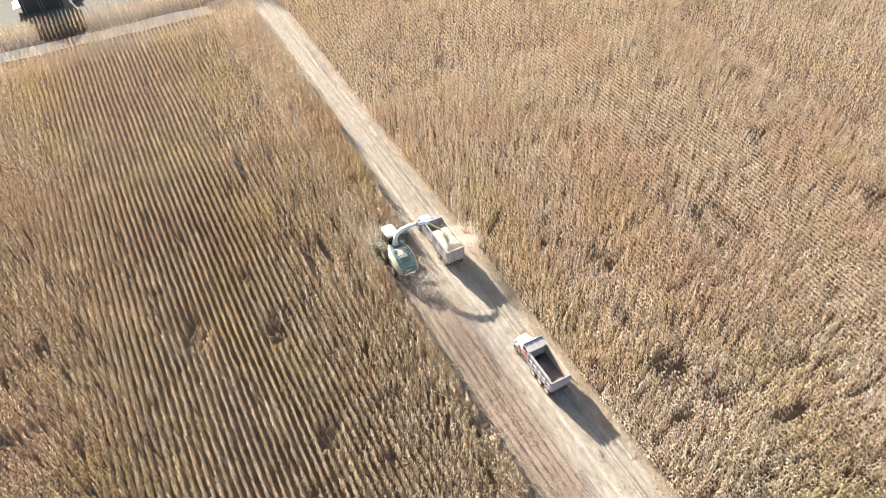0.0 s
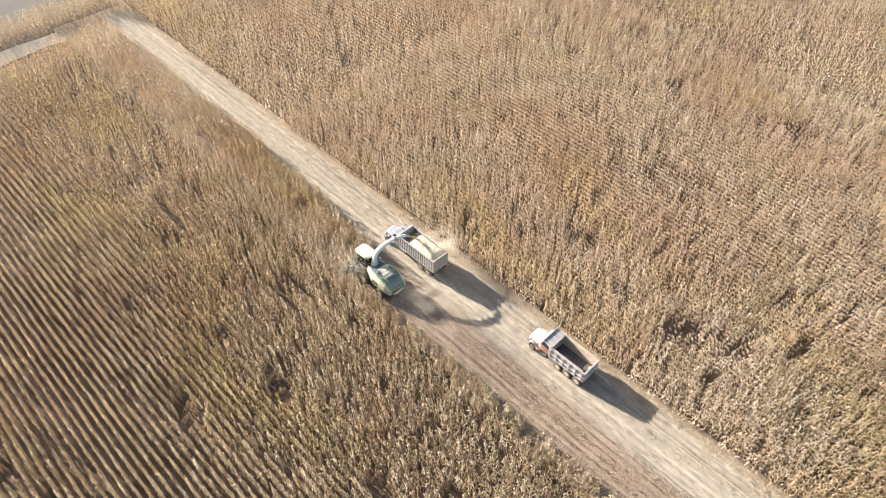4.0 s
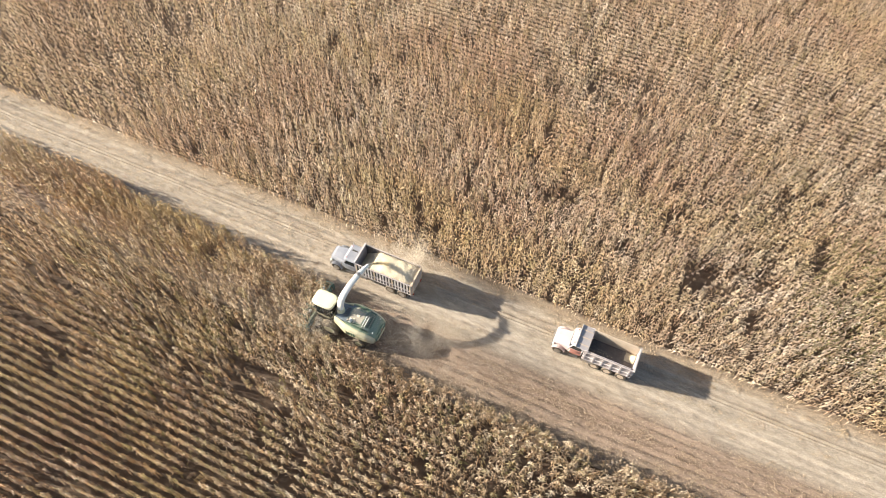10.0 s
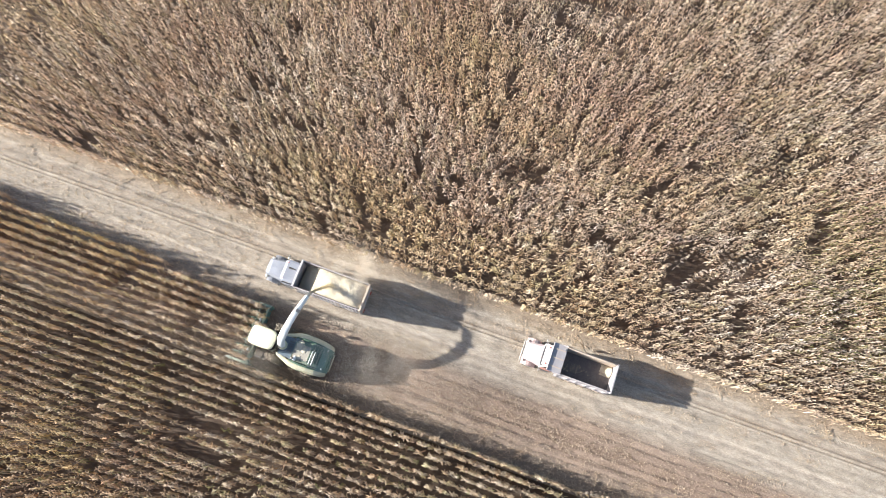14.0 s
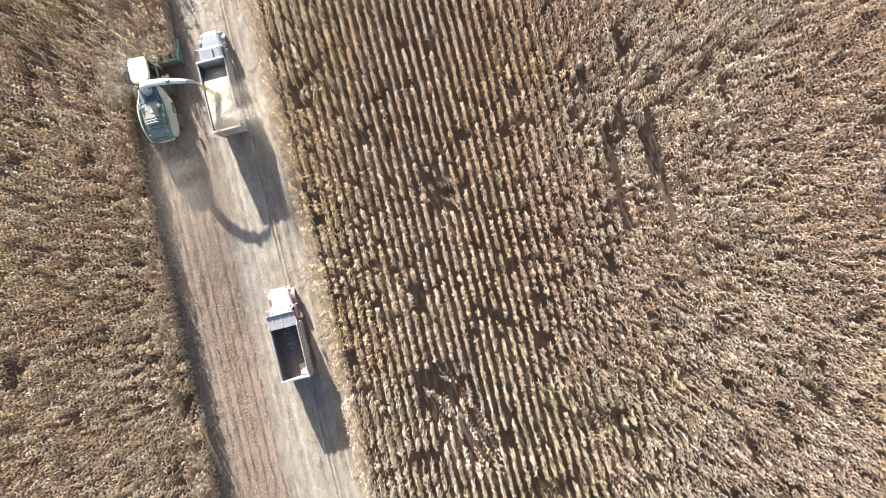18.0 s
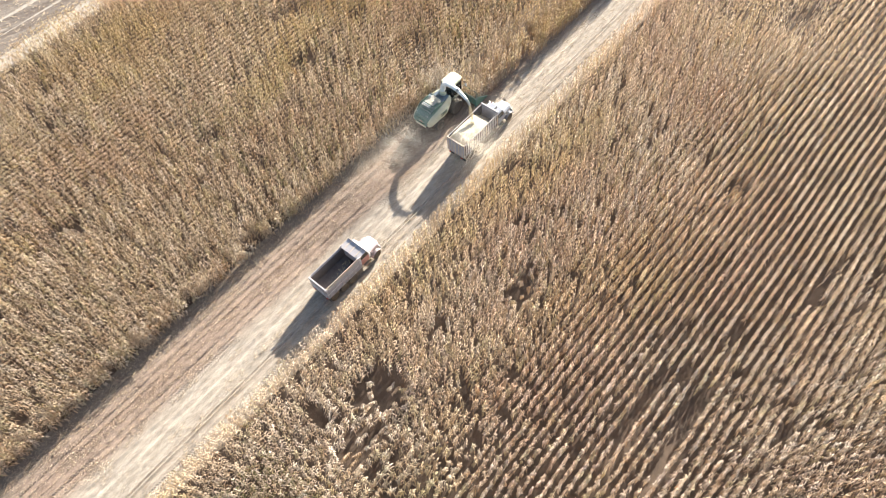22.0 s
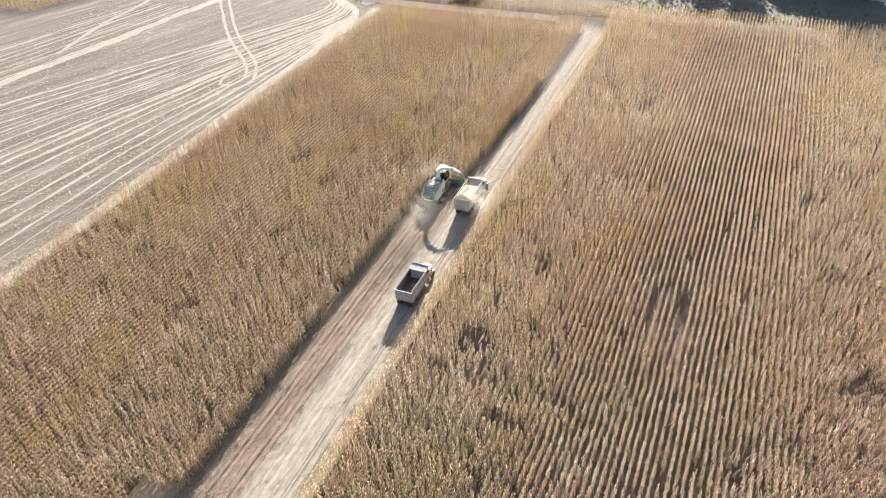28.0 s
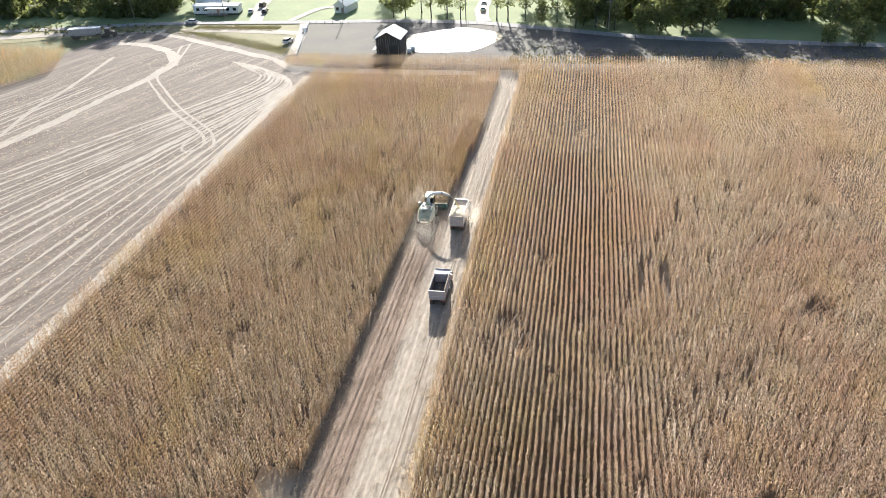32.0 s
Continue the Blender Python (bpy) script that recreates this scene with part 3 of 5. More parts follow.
maize("maize_stand", BLOCK - 2, LANE_AHEAD + 1.5, -72, 32, 0.43, 18, 1.35, "dry tan standing maize in rows beside the harvested lane", 101, tufts=0.15)
maize("maize_stand", LANE_R - 0.5, 74, -72, 32, 0.43, 18, 1.35, "dry brown and tan maize in rows, partly blown over", 102, CORN_PALE)
maize("maize_undergrowth", 14, 30, -70, -42, 0.8, 9, 1.5, "half-green maize plants among the dry ones", 110, CORN_GREEN, 2.4)
maize("maize_undergrowth", -24, -4, -22, 22, 3.2, 9, 1.5, "half-green maize plants in the standing block", 112, CORN_GREEN, 2.45)
maize("maize_undergrowth", -5.0, LANE_L + 0.5, -84, FACE + 2, 0.25, 9, 1.9, "dead lower leaves along the cut edge of the maize", 108, CORN, 1.75)
maize("maize_undergrowth", -0.2, LANE_AHEAD + 2.2, FACE, 45, 0.25, 9, 1.9, "dead lower leaves along the lane ahead", 109, CORN, 1.75)
maize("maize_stand", -66, LANE_R - 0.5, 32, OUT, 0.52, 9, 1.8, "far block of dry standing maize before the farmyard", 103)
maize("maize_stand", LANE_R - 0.5, 84, 32, OUT, 0.52, 9, 1.8, "far rows of dry brown standing maize", 104, CORN_PALE)
maize("maize_stand", 74, 135, -40, OUT, 0.62, 6, 1.8, "distant dry tan maize, uneven, bleached and painted brighter", 105, CORN_PALE)
maize("maize_stand", -215, -130, 36 + FAR, 88 + FAR, 0.7, 4, 2.6, "left-over block of dry maize beside the stubble", 106)


maize("maize_stand", BLOCK - 2, 84, -158, -71.5, 1.0, 5, 2.5, "dry standing maize reaching back along the lane", 107)


# ---- straw and stubble on the lane ----
def litter(name, x, y, z, length, width, material, label, category, seed):
    rng = np.random.default_rng(seed)
    n = x.size
    az, L, W = rng.uniform(0, 2 * np.pi, n), length * rng.uniform(0.4, 1.3, n), width * rng.uniform(0.6, 1.4, n)
    d = np.stack([np.cos(az) * L / 2, np.sin(az) * L / 2, rng.uniform(-0.03, 0.05, n)], 1)
    s = np.stack([-np.sin(az) * W / 2, np.cos(az) * W / 2, rng.uniform(-0.02, 0.02, n)], 1)
    p = np.stack([x, y, z + 0.03 + rng.uniform(0, 0.05, n)], 1)
    V = np.stack([p - d, p + s, p + d, p - s], 1).reshape(-1, 3)
    q = 4 * np.arange(n)
    T = np.concatenate([np.stack([q, q + 1, q + 2], 1), np.stack([q, q + 2, q + 3], 1)])
    return tagged(mesh_arrays(name, V, T, material), label, category, "", "stuff")


rng = np.random.default_rng(7)
N = 95000
lx, ly = rng.uniform(LANE_L - 0.4, LANE_R + 0.3, N), rng.uniform(-85, 8, N)
want = 0.08 + 0.45 * (lx < 3.3) + 0.5 * (lx > 9.0) + 0.9 * (vnoise(lx, ly * 0.4, 0.9, 51) > 0.62) * (np.abs(lx - 5.4) > 0.5) + 0.6 * (np.abs(lx - LANE_L) < 1.2)
ok = rng.random(N) < want / 1.5
lx, ly = lx[ok], ly[ok]
litter("straw_litter", lx, ly, lane_height(lx, ly), 0.26, 0.020, STRAW, "scattered pale straw and leaf scraps on the cut lane", "straw", 71)
N = 5000
lx, ly = rng.uniform(-8, LANE_L, N), rng.uniform(-90, -62, N)
litter("straw_litter", lx, ly, 0 * lx, 0.4, 0.035, STRAW, "trampled straw and leaf scraps on the cut headland", "straw", 74)
N = 9000
lx, ly = rng.uniform(LANE_AHEAD - 0.3, LANE_R + 0.3, N), rng.uniform(4, END + 8, N)
litter("straw_litter", lx, ly, lane_height(lx, ly), 0.45, 0.035, STRAW, "scattered pale straw on the far lane", "straw", 72)
sx, sy = np.meshgrid(np.array([-1.75, -0.99, -0.23, 0.53, 1.29, 2.05, 2.81]), np.arange(-85, -6, 0.2), indexing="ij")
sx, sy = sx.ravel() + rng.normal(0, 0.05, sx.size), sy.ravel() + rng.normal(0, 0.05, sx.size)
ok = rng.random(sx.size) < 0.8
sx, sy = sx[ok], sy[ok]
h = rng.uniform(0.10, 0.24, sx.size)
ring = [np.stack([sx + 0.022 * math.cos(a) + dz * rng.normal(0, 0.03, sx.size), sy + 0.022 * math.sin(a), dz * h + lane_height(sx, sy) - 0.02], 1) for dz in (0, 1) for a in (0, 2.1, 4.2)]
q = 6 * np.arange(sx.size)
T = np.concatenate([np.stack([q + i, q + j, q + k], 1) for i, j, k in ((0, 1, 4), (0, 4, 3), (1, 2, 5), (1, 5, 4), (2, 0, 3), (2, 3, 5), (3, 4, 5))])
tagged(mesh_arrays("cut_stubble", np.stack(ring, 1).reshape(-1, 3), T, STRAW), "rows of short cut maize stubble behind the harvester", "stubble", "", "stuff")

# chevrons of pressed soil left by the tyres
tv, tt = [], []
for cx, w, seed in ((3.55, 0.34, 1), (8.75, 0.26, 3), (-0.35, 0.36, 4), (0.75, 0.34, 2), (2.3, 0.34, 5)):
    ty = np.arange(-85, -8 if cx < 3 else 60, 0.27)
    keep = vnoise(0 * ty + seed * 31, ty, 7.0, 81) > 0.52
    ty = ty[keep]
    tx = cx + 0.35 * (vnoise(0 * ty + cx * 9, ty, 14.0, 5) - 0.5)
    for sgn in (-1, 1):
        pa, pb = np.stack([tx, ty + (0.135 if sgn > 0 else 0)], 1), np.stack([tx + sgn * w, ty - 0.22 + (0.135 if sgn > 0 else 0)], 1)
        d = (pb - pa) / np.linalg.norm(pb - pa, axis=1)[:, None]
        nrm = np.stack([-d[:, 1], d[:, 0]], 1) * 0.04
        za, zb = lane_height(*pa.T)[:, None], lane_height(*pb.T)[:, None]
        v = np.stack([np.hstack([pa + nrm, za]), np.hstack([pa - nrm, za]), np.hstack([pa, za + 0.03]), np.hstack([pb + nrm, zb]), np.hstack([pb - nrm, zb]), np.hstack([pb, zb + 0.03])], 1)
        q = sum(len(a) for a in tv) + 6 * np.arange(len(ty))
        tv.append(v.reshape(-1, 3))
        tt += [np.stack([q + i, q + j, q + k], 1) for i, j, k in ((0, 2, 5), (0, 5, 3), (1, 4, 5), (1, 5, 2), (3, 5, 4), (0, 1, 2))]
tagged(mesh_arrays("tread_marks", np.concatenate(tv), np.concatenate(tt), lane_m), "herringbone tyre tread marks pressed into the pale lane", "tyre tracks", "", "stuff")

# fallen stalks lying along the crop's edge
rng = np.random.default_rng(9)
for i in range(150):
    y = rng.uniform(-84, -4) if i < 110 else rng.uniform(-4, 60)
    near_left = rng.random() < 0.65
    x = (lane_curve(np.array([y]))[0] if near_left else LANE_R - 0.2) + (1 if near_left else -1) * rng.uniform(0.0, 0.9)
    a, L = rng.uniform(0, math.pi), rng.uniform(0.8, 1.9)
    dx, dy = 0.5 * L * math.cos(a), 0.5 * L * math.sin(a)
    bm = tube(bmesh.new(), [(x - dx, y - dy, 0.10), (x, y, rng.uniform(0.1, 0.3)), (x + dx, y + dy, 0.08)], [0.026, 0.024, 0.014], 4)
    for k in range(3):
        f, b = rng.uniform(-0.8, 0.8), a + rng.uniform(0.4, 1.2) * (1 if k % 2 else -1)
        p = Vector((x + f * dx, y + f * dy, 0.16))
        q = p + Vector((0.4 * math.cos(b), 0.4 * math.sin(b), 0.05))
        m_ = (p + q) / 2 + Vector((0, 0, 0.08))
        w_ = Vector((-math.sin(b), math.cos(b), 0)) * 0.04
        bm.faces.new([bm.verts.new(v) for v in (p, m_ + w_, q, m_ - w_)])
    me = bpy.data.meshes.new("maize_stalk")
    bm.to_mesh(me)
    bm.free()
    me.materials.append(STRAW)
    tagged(new("maize_stalk", me), "dry broken maize stalk lying at the crop's edge", "maize stalk", "fallen maize stalks")

# ---- the harvested field on the other side ----
stub_m, nt, nodes, links, bsdf = shader("harvested_field")
geo = nodes.new("ShaderNodeNewGeometry")
sep = nodes.new("ShaderNodeSeparateXYZ")
links.new(geo.outputs["Position"], sep.inputs[0])
sway = noise_node(nt, 0.02, 2.0, 0.5, (1, 1, 1), True)
lines = math_node(nt, "SUBTRACT", math_node(nt, "ADD", sep.outputs[0], math_node(nt, "MULTIPLY", sway, 7.0)), math_node(nt, "MULTIPLY", sep.outputs[1], 0.38))
comb = nodes.new("ShaderNodeCombineXYZ")
links.new(lines, comb.inputs[0])
links.new(math_node(nt, "MULTIPLY", sep.outputs[1], 0.05), comb.inputs[1])
bn = nodes.new("ShaderNodeTexNoise")
bn.inputs["Scale"].default_value, bn.inputs["Detail"].default_value, bn.inputs["Roughness"].default_value = 0.62, 5.0, 0.8
links.new(comb.outputs[0], bn.inputs["Vector"])
col = ramp(nt, bn.outputs["Fac"], [(0.34, (0.115, 0.085, 0.063)), (0.47, (0.165, 0.13, 0.10)), (0.56, (0.22, 0.18, 0.14)), (0.68, (0.36, 0.31, 0.25))])
speck = noise_node(nt, 2.4, 5.0, 0.8, (1, 0.7, 1), True)
col = mix(nt, 1.0, col, ramp(nt, speck, [(0.3, (0.7, 0.69, 0.68)), (0.7, (1.2, 1.2, 1.2))]), "MULTIPLY")
links.new(col, bsdf.inputs["Base Color"])
bsdf.inputs["Roughness"].default_value = 0.95
bump(nt, bsdf, speck, 0.8, 0.1)
F = FAR
sheet("harvested_field", [(BLOCK, -120), (BLOCK, 74 + F), (-64, 83 + F), (-88, 97 + F), (-110, 108 + F), (-123, 110 + F), (-136, 108 + F), (-140, 104 + F), (-144, 86 + F), (-138, 60 + F), (-240, -10), (-240, -120)], -0.085, stub_m,
      "harvested maize field with pale swaths and tyre marks", "stubble field")
TRACKS = [
    ([(-104, 96 + F), (-98, 82), (-97.7, 72), (-89.3, 61.3), (-75.8, 46.5), (-65.1, 37.1), (-60.0, 31.2), (-57.2, 25.8), (-57.8, 22.0)], 0.75, TRACK),
    ([(-106, 94 + F), (-100, 82), (-99.8, 71), (-91.2, 60), (-77.6, 45), (-67.2, 36), (-62.2, 30.6), (-60.0, 26.4), (-60.8, 22.8), (-63.2, 22.6), (-64.8, 26.0), (-64.4, 31.0)], 0.75, TRACK),
    ([(-122, -40), (-116, -8), (-112.3, 13), (-107.8, 28.6), (-103.8, 50), (-101, 64), (-99.5, 75), (-101, 89), (-116.5, 102), (-134, 105)], 3.2, TRACK),
    ([(-114.6, 24.4), (-118.7, 43), (-120.1, 63.6), (-123.6, 90)], 1.3, TRACK),
    ([(-124, 109 + F), (-100, 97.5 + F), (-80, 87 + F), (-66, 79 + F), (-55, 68 + F)], 2.6, TRACK),
    ([(-51.5, 66 + F), (-52.6, 50), (-52.6, 20), (-51.6, -10), (-51.4, -60), (-52, -110)], 2.4, TRACK),
]
rng = np.random.default_rng(19)
d = 4.0
while d < 95:
    if not 62 < d < 70:
        top = np.interp(d, [0, 23, 37, 50, 62, 69, 95], [0.5, 2.5, 5.5, 10.5, 17, 48, 68])
        s, wob = (d - top) / 82, lambda: rng.normal(0, 0.35)
        line = [(-52 - d - 60 * s, -105), (-52 - d + wob(), -20), (-52 - d + 40 * s + wob(), 20), (-52 - top - 20 * s + wob(), 42), (-52 - top, 62)]
        if d < 62:
            line += [(-52 - 0.8 * top - 0.5, 66 + 0.12 * d), (-52 - top - 3, 70 + 0.16 * d), (-52 - top - 12, 75 + 0.2 * d)]
        TRACKS.append((line, rng.uniform(0.3, 1.0), STUBBLE_PALE))
    d += rng.uniform(1.6, 4.6)
for k, (pts, w, mt) in enumerate(TRACKS):
    ribbon("wheel_track", pts, w, -0.02 - 0.0055 * (len(TRACKS) - k) / 4, mt, "pale beaten wheel track across the stubble" if mt == TRACK else "pale strip of chopped straw on the stubble", "track", 0.55 if mt == TRACK else 0.9)

rng = np.random.default_rng(23)
N = 26000
lx, ly = rng.uniform(-132, -50, N), rng.uniform(-70, 84 + F, N)
ok = (ly < 84 + F + 0.42 * np.minimum(0, -64 - lx) * -1 + 0) & (rng.random(N) < 0.25 + vnoise(lx, ly * 0.05, 1.6, 55) + 0.3 * (lx > -70))
lx, ly = lx[ok], ly[ok]
litter("straw_litter", lx, ly, 0 * lx - 0.08, 0.75, 0.13, STRAW, "chopped straw strewn over the harvested field", "straw", 73)

# ---- farmyard, road and meadow beyond ----
sheet("pasture", [(-66, OUT), (230, OUT), (230, 104 + F), (110, 100 + F), (60, 107 + F), (38, 110 + F), (2, 121 + F), (-10, 124 + F), (-73, 124 + F)], -0.16, PASTURE, "trodden grey-brown pasture round the barn and pond", "pasture")
sheet("grass_verge", [(-123, 110 + F), (-110, 108.5 + F), (-88, 97.5 + F), (-66, 84 + F), (-66, 90 + F), (-73, 121 + F), (-131, 119 + F), (-160, 116 + F), (-190, 108 + F), (-240, 100 + F), (-240, 80 + F), (-170, 96 + F), (-143, 108 + F)], -0.20, VERGE, "rough olive grass between field and road", "grass")
sheet("lawn", [(-300, 112 + F), (-182, 113 + F), (-131, 123 + F), (-74, 127 + F), (-38, 129 + F), (-8, 127 + F), (22, 115 + F), (60, 105 + F), (112, 101 + F), (230, 99 + F), (260, 300), (-300, 300)], -0.24, LAWN, "bright green mown grass beyond the road", "lawn")
ribbon("road", [(-240, 98 + F), (-182, 110 + F), (-131, 120.5 + F), (-95, 123 + F), (-74, 124 + F), (-38, 126 + F), (-10, 124 + F), (2, 121 + F), (21, 115.5 + F), (38, 110 + F), (59, 106.5 + F), (85, 104 + F), (110, 102 + F), (200, 100 + F)], 4.2, -0.04, ROAD, "pale worn country road", "road")
ribbon("driveway", [(-73, 123 + F), (-70, 112 + F), (-67, 100 + F), (-64, 86 + F)], 3.0, -0.08, GRAVEL, "pale gravel track from road to field", "driveway", 0.3)
ribbon("driveway", [(-93, 125 + F), (-96, 135 + F), (-101, 150 + F), (-104, 175 + F)], 5.0, -0.08, GRAVEL, "grey gravel driveway beside the white house", "driveway", 0.2)
ribbon("driveway", [(-80, 126 + F), (-77, 136 + F), (-74, 144 + F), (-66, 147 + F)], 3.0, -0.08, GRAVEL, "curved grey gravel driveway", "driveway", 0.2)
ribbon("driveway", [(-8, 126 + F), (-11, 140 + F), (-12, 165 + F), (-14, 200 + F)], 5.0, -0.08, GRAVEL, "pale gravel drive between the trees", "driveway", 0.2)
ribbon("farm_track", [(-240, 90 + F), (-190, 99 + F), (-160, 106 + F), (-136, 107.5 + F), (-122, 110.5 + F), (-105, 113 + F), (-85, 112 + F), (-70, 110 + F)], 5.0, -0.12, TRACK, "pale dusty farm track along the field", "track", 0.3)
bm = bmesh.new()
ps = []
for k in range(48):
    a = 2 * math.pi * k / 48
    r = 1 + 0.10 * math.sin(2 * a + 0.7) + 0.05 * math.sin(5 * a)
    ps.append((-15.5 + 14.5 * r * math.cos(a), 103.5 + F + 14.5 * r * math.sin(a)))
sheet("pond", ps, -0.08, WATER, "still farm pond glaring with the low sun", "pond")


# ---- machines ----
def wheel(parent, x, y, r, w, tyre_mat=RUBBER, rim_mat=CREAM, lugs=0, side=1, dual=False):
    """A wheel on an axle along x: tyre and rim."""
    hub = part("wheel", lathe_x(bmesh.new(), [(-0.12, 0.05), (-0.1, 0.14), (0.1, 0.14), (0.12, 0.05)], 14, (x, y, r)), DARK_STEEL, parent)
    bm = bmesh.new()
    for off in ((-0.5 * w - 0.02, 0.5 * w + 0.02) if dual else (0,)):
        ww = w * (0.95 if dual else 1)
        lathe_x(bm, [(-0.38 * ww, 0.56 * r), (-0.5 * ww, 0.7 * r), (-0.48 * ww, 0.92 * r), (-0.36 * ww, r), (0.36 * ww, r), (0.48 * ww, 0.92 * r), (0.5 * ww, 0.7 * r), (0.38 * ww, 0.56 * r)], 30, (x + off, y, r))
    for k in range(lugs):
        a = 2 * math.pi * k / lugs
        for s in (-1, 1):
            b = a + (math.pi / lugs if s > 0 else 0)
            rot = Matrix.Rotation(-b, 3, "X") @ Matrix.Rotation(0.5 * s, 3, "Z")
            box(bm, x + s * 0.2 * w, y + 1.02 * r * math.sin(b), r + 1.02 * r * math.cos(b), 0.42 * w, 0.07, 0.08, 0, rot)
    part("tyre", bm, tyre_mat, hub, "dust-covered black tyre")
    out = x + side * 0.3 * w * (2.2 if dual else 1)
    bm = lathe_x(bmesh.new(), [(-0.1, 0.6 * r), (0.0, 0.6 * r), (0.02, 0.52 * r), (-0.06 * side, 0.3 * r), (-0.05 * side, 0.05 * r)], 24, (out, y, r))
    part("rim", bm, rim_mat, hub)
    return hub


def rounded(sx, sy, n=24, power=4.0):
    """A soft-cornered outline of that size."""
    out = []
    for k in range(n):
        a = 2 * math.pi * (k + 0.5) / n
        c, s = math.cos(a), math.sin(a)
        out.append((sx / 2 * math.copysign(abs(c) ** (2 / power), c), sy / 2 * math.copysign(abs(s) ** (2 / power), s)))
    return out


def harvester():
    t = thing("forage_harvester", "cream and green forage harvester cutting dry maize, coated in dust", "harvester")
    part("chassis", block(0, -2.4, 1.05, 1.5, 6.4, 0.5, 0.06), DARK_STEEL, t)
    part("front_axle", tube(bmesh.new(), [(-1.3, -0.9, 0.95), (0, -0.9, 0.98), (1.3, -0.9, 0.95)], 0.16), DARK_STEEL, t)
    part("rear_axle", tube(bmesh.new(), [(-1.4, -4.525, 0.65), (0, -4.525, 0.75), (1.4, -4.525, 0.65)], 0.12), DARK_STEEL, t)
    for s in (-1, 1):
        wheel(t, s * 1.32, -0.9, 0.95, 0.68, rim_mat=CREAM, lugs=18, side=s)
        wheel(t, s * 1.45, -4.1, 0.66, 0.5, rim_mat=CREAM, lugs=14, side=s)
    # side panels: bulged shells that sweep in and down to the tail
    secs = [(-1.25, 0.72, 0.98, 1.45, 2.72), (-1.9, 0.86, 1.22, 1.40, 2.74), (-2.6, 1.04, 1.48, 1.32, 2.72), (-3.4, 1.10, 1.56, 1.30, 2.68), (-4.4, 1.10, 1.56, 1.42, 2.58), (-5.3, 1.05, 1.50, 1.25, 2.40), (-6.0, 0.98, 1.40, 1.20, 2.15), (-6.4, 0.92, 1.24, 1.24, 1.85)]
    for s in (-1, 1):
        loops = []
        for y, xi, xo, z0, z1 in secs:
            loops.append([(s * xi, y, z0), (s * (xo - 0.06), y, z0), (s * xo, y, z0 + 0.2), (s * xo, y, z1 - 0.55), (s * (xo - 0.12), y, z1 - 0.2), (s * (xi + 0.12), y, z1), (s * xi, y, z1)])
        panel = part("side_panel", ring_loft(bmesh.new(), loops), CREAM, t, "dusty cream side panel")
        bm = bmesh.new()
        for k in range(4):
            box(bm, s * 1.55, -3.0 - 0.32 * k, 1.95, 0.05, 0.2, 0.5, 0.01)
        part("air_vent", bm, DEEP_GREEN, panel, "dark green vent louvres")
    # deck and tail
    part("engine_hood", ring_loft(bmesh.new(), [[(-w, y, 1.3), (w, y, 1.3), (w, y, z - 0.12), (w - 0.25, y, z), (-w + 0.25, y, z), (-w, y, z - 0.12)] for y, w, z in
                                                ((-2.5, 1.06, 2.82), (-3.4, 1.14, 2.88), (-4.6, 1.14, 2.82), (-5.5, 1.08, 2.62), (-6.15, 1.02, 2.3), (-6.5, 0.96, 1.9))]), GREEN, t, "dusty dark green engine hood")
    part("service_deck", block(0, -1.95, 2.58, 1.7, 1.2, 0.3, 0.04), BLUE_DECK, t, "blue-grey service deck behind the cab")
    bm = bmesh.new()
    for k in range(5):
        box(bm, 0.25 + 0.2 * k - 0.55, -2.3, 2.77, 0.05, 0.5, 0.08, 0.01)
    part("deck_ribs", bm, DARK_STEEL, t)
    scr = part("radiator_screen", block(-0.05, -3.55, 2.96, 1.3, 1.75, 0.16, 0.05), SCREEN, t, "dust-filled radiator screen")
    bm = bmesh.new()
    for x in (-0.71, 0.61):
        box(bm, x, -3.55, 3.03, 0.06, 1.85, 0.1, 0.01)
    for y in (-2.66, -4.44):
        box(bm, -0.05, y, 3.03, 1.3, 0.05, 0.08, 0.01)
    part("screen_frame", bm, GREEN, scr)
    for k in range(6):
        part("grille_bar", block(0.05, -4.72 - 0.16 * k, 2.93 - 0.05 * k, 1.25, 0.05, 0.06, 0.01), DEEP_GREEN if k % 2 else SCREEN, t)
    part("front_plate", block(0.05, -2.72, 2.88, 1.9, 0.5, 0.08, 0.02), BLUE_DECK, t, "blue-grey plate before the screen")
    for s in (-1, 1):
        part("hood_rim", tube(bmesh.new(), [(s * 0.98, -2.5, 2.86), (s * 1.04, -3.4, 2.94), (s * 1.04, -4.6, 2.88), (s * 0.98, -5.5, 2.68)], [0.07, 0.09, 0.09, 0.06], 8), DEEP_GREEN, t)
    for y in (-4.62, -4.92):
        part("cross_rail", tube(bmesh.new(), [(-0.75, y, 2.9), (-0.7, y, 3.02), (0.3, y, 3.02), (0.35, y, 2.9)], 0.05, 6), SPOUT, t, "pale rail across the hood")
    rng = np.random.default_rng(15)
    for k in range(5):
        x, y, r = rng.uniform(-0.6, 0.5), rng.uniform(-4.2, -2.9), rng.uniform(0.16, 0.34)
        part("chaff_drift", ring_loft(bmesh.new(), [[(x + 1.1 * q * r * math.cos(u * 0.628), y + q * r * math.sin(u * 0.628) * (1 + 0.2 * math.sin(u * 2.1 + k)), 3.03 + z) for u in range(10)] for q, z in ((1.3, 0.0), (0.9, 0.04), (0.35, 0.06))]), SILAGE, t, "chaff lying on the screen")
    part("tail_screen", block(0, -6.42, 1.72, 1.35, 0.12, 0.75, 0.05, Matrix.Rotation(-0.2, 3, "X")), DEEP_GREEN, t, "dark green rear grille")
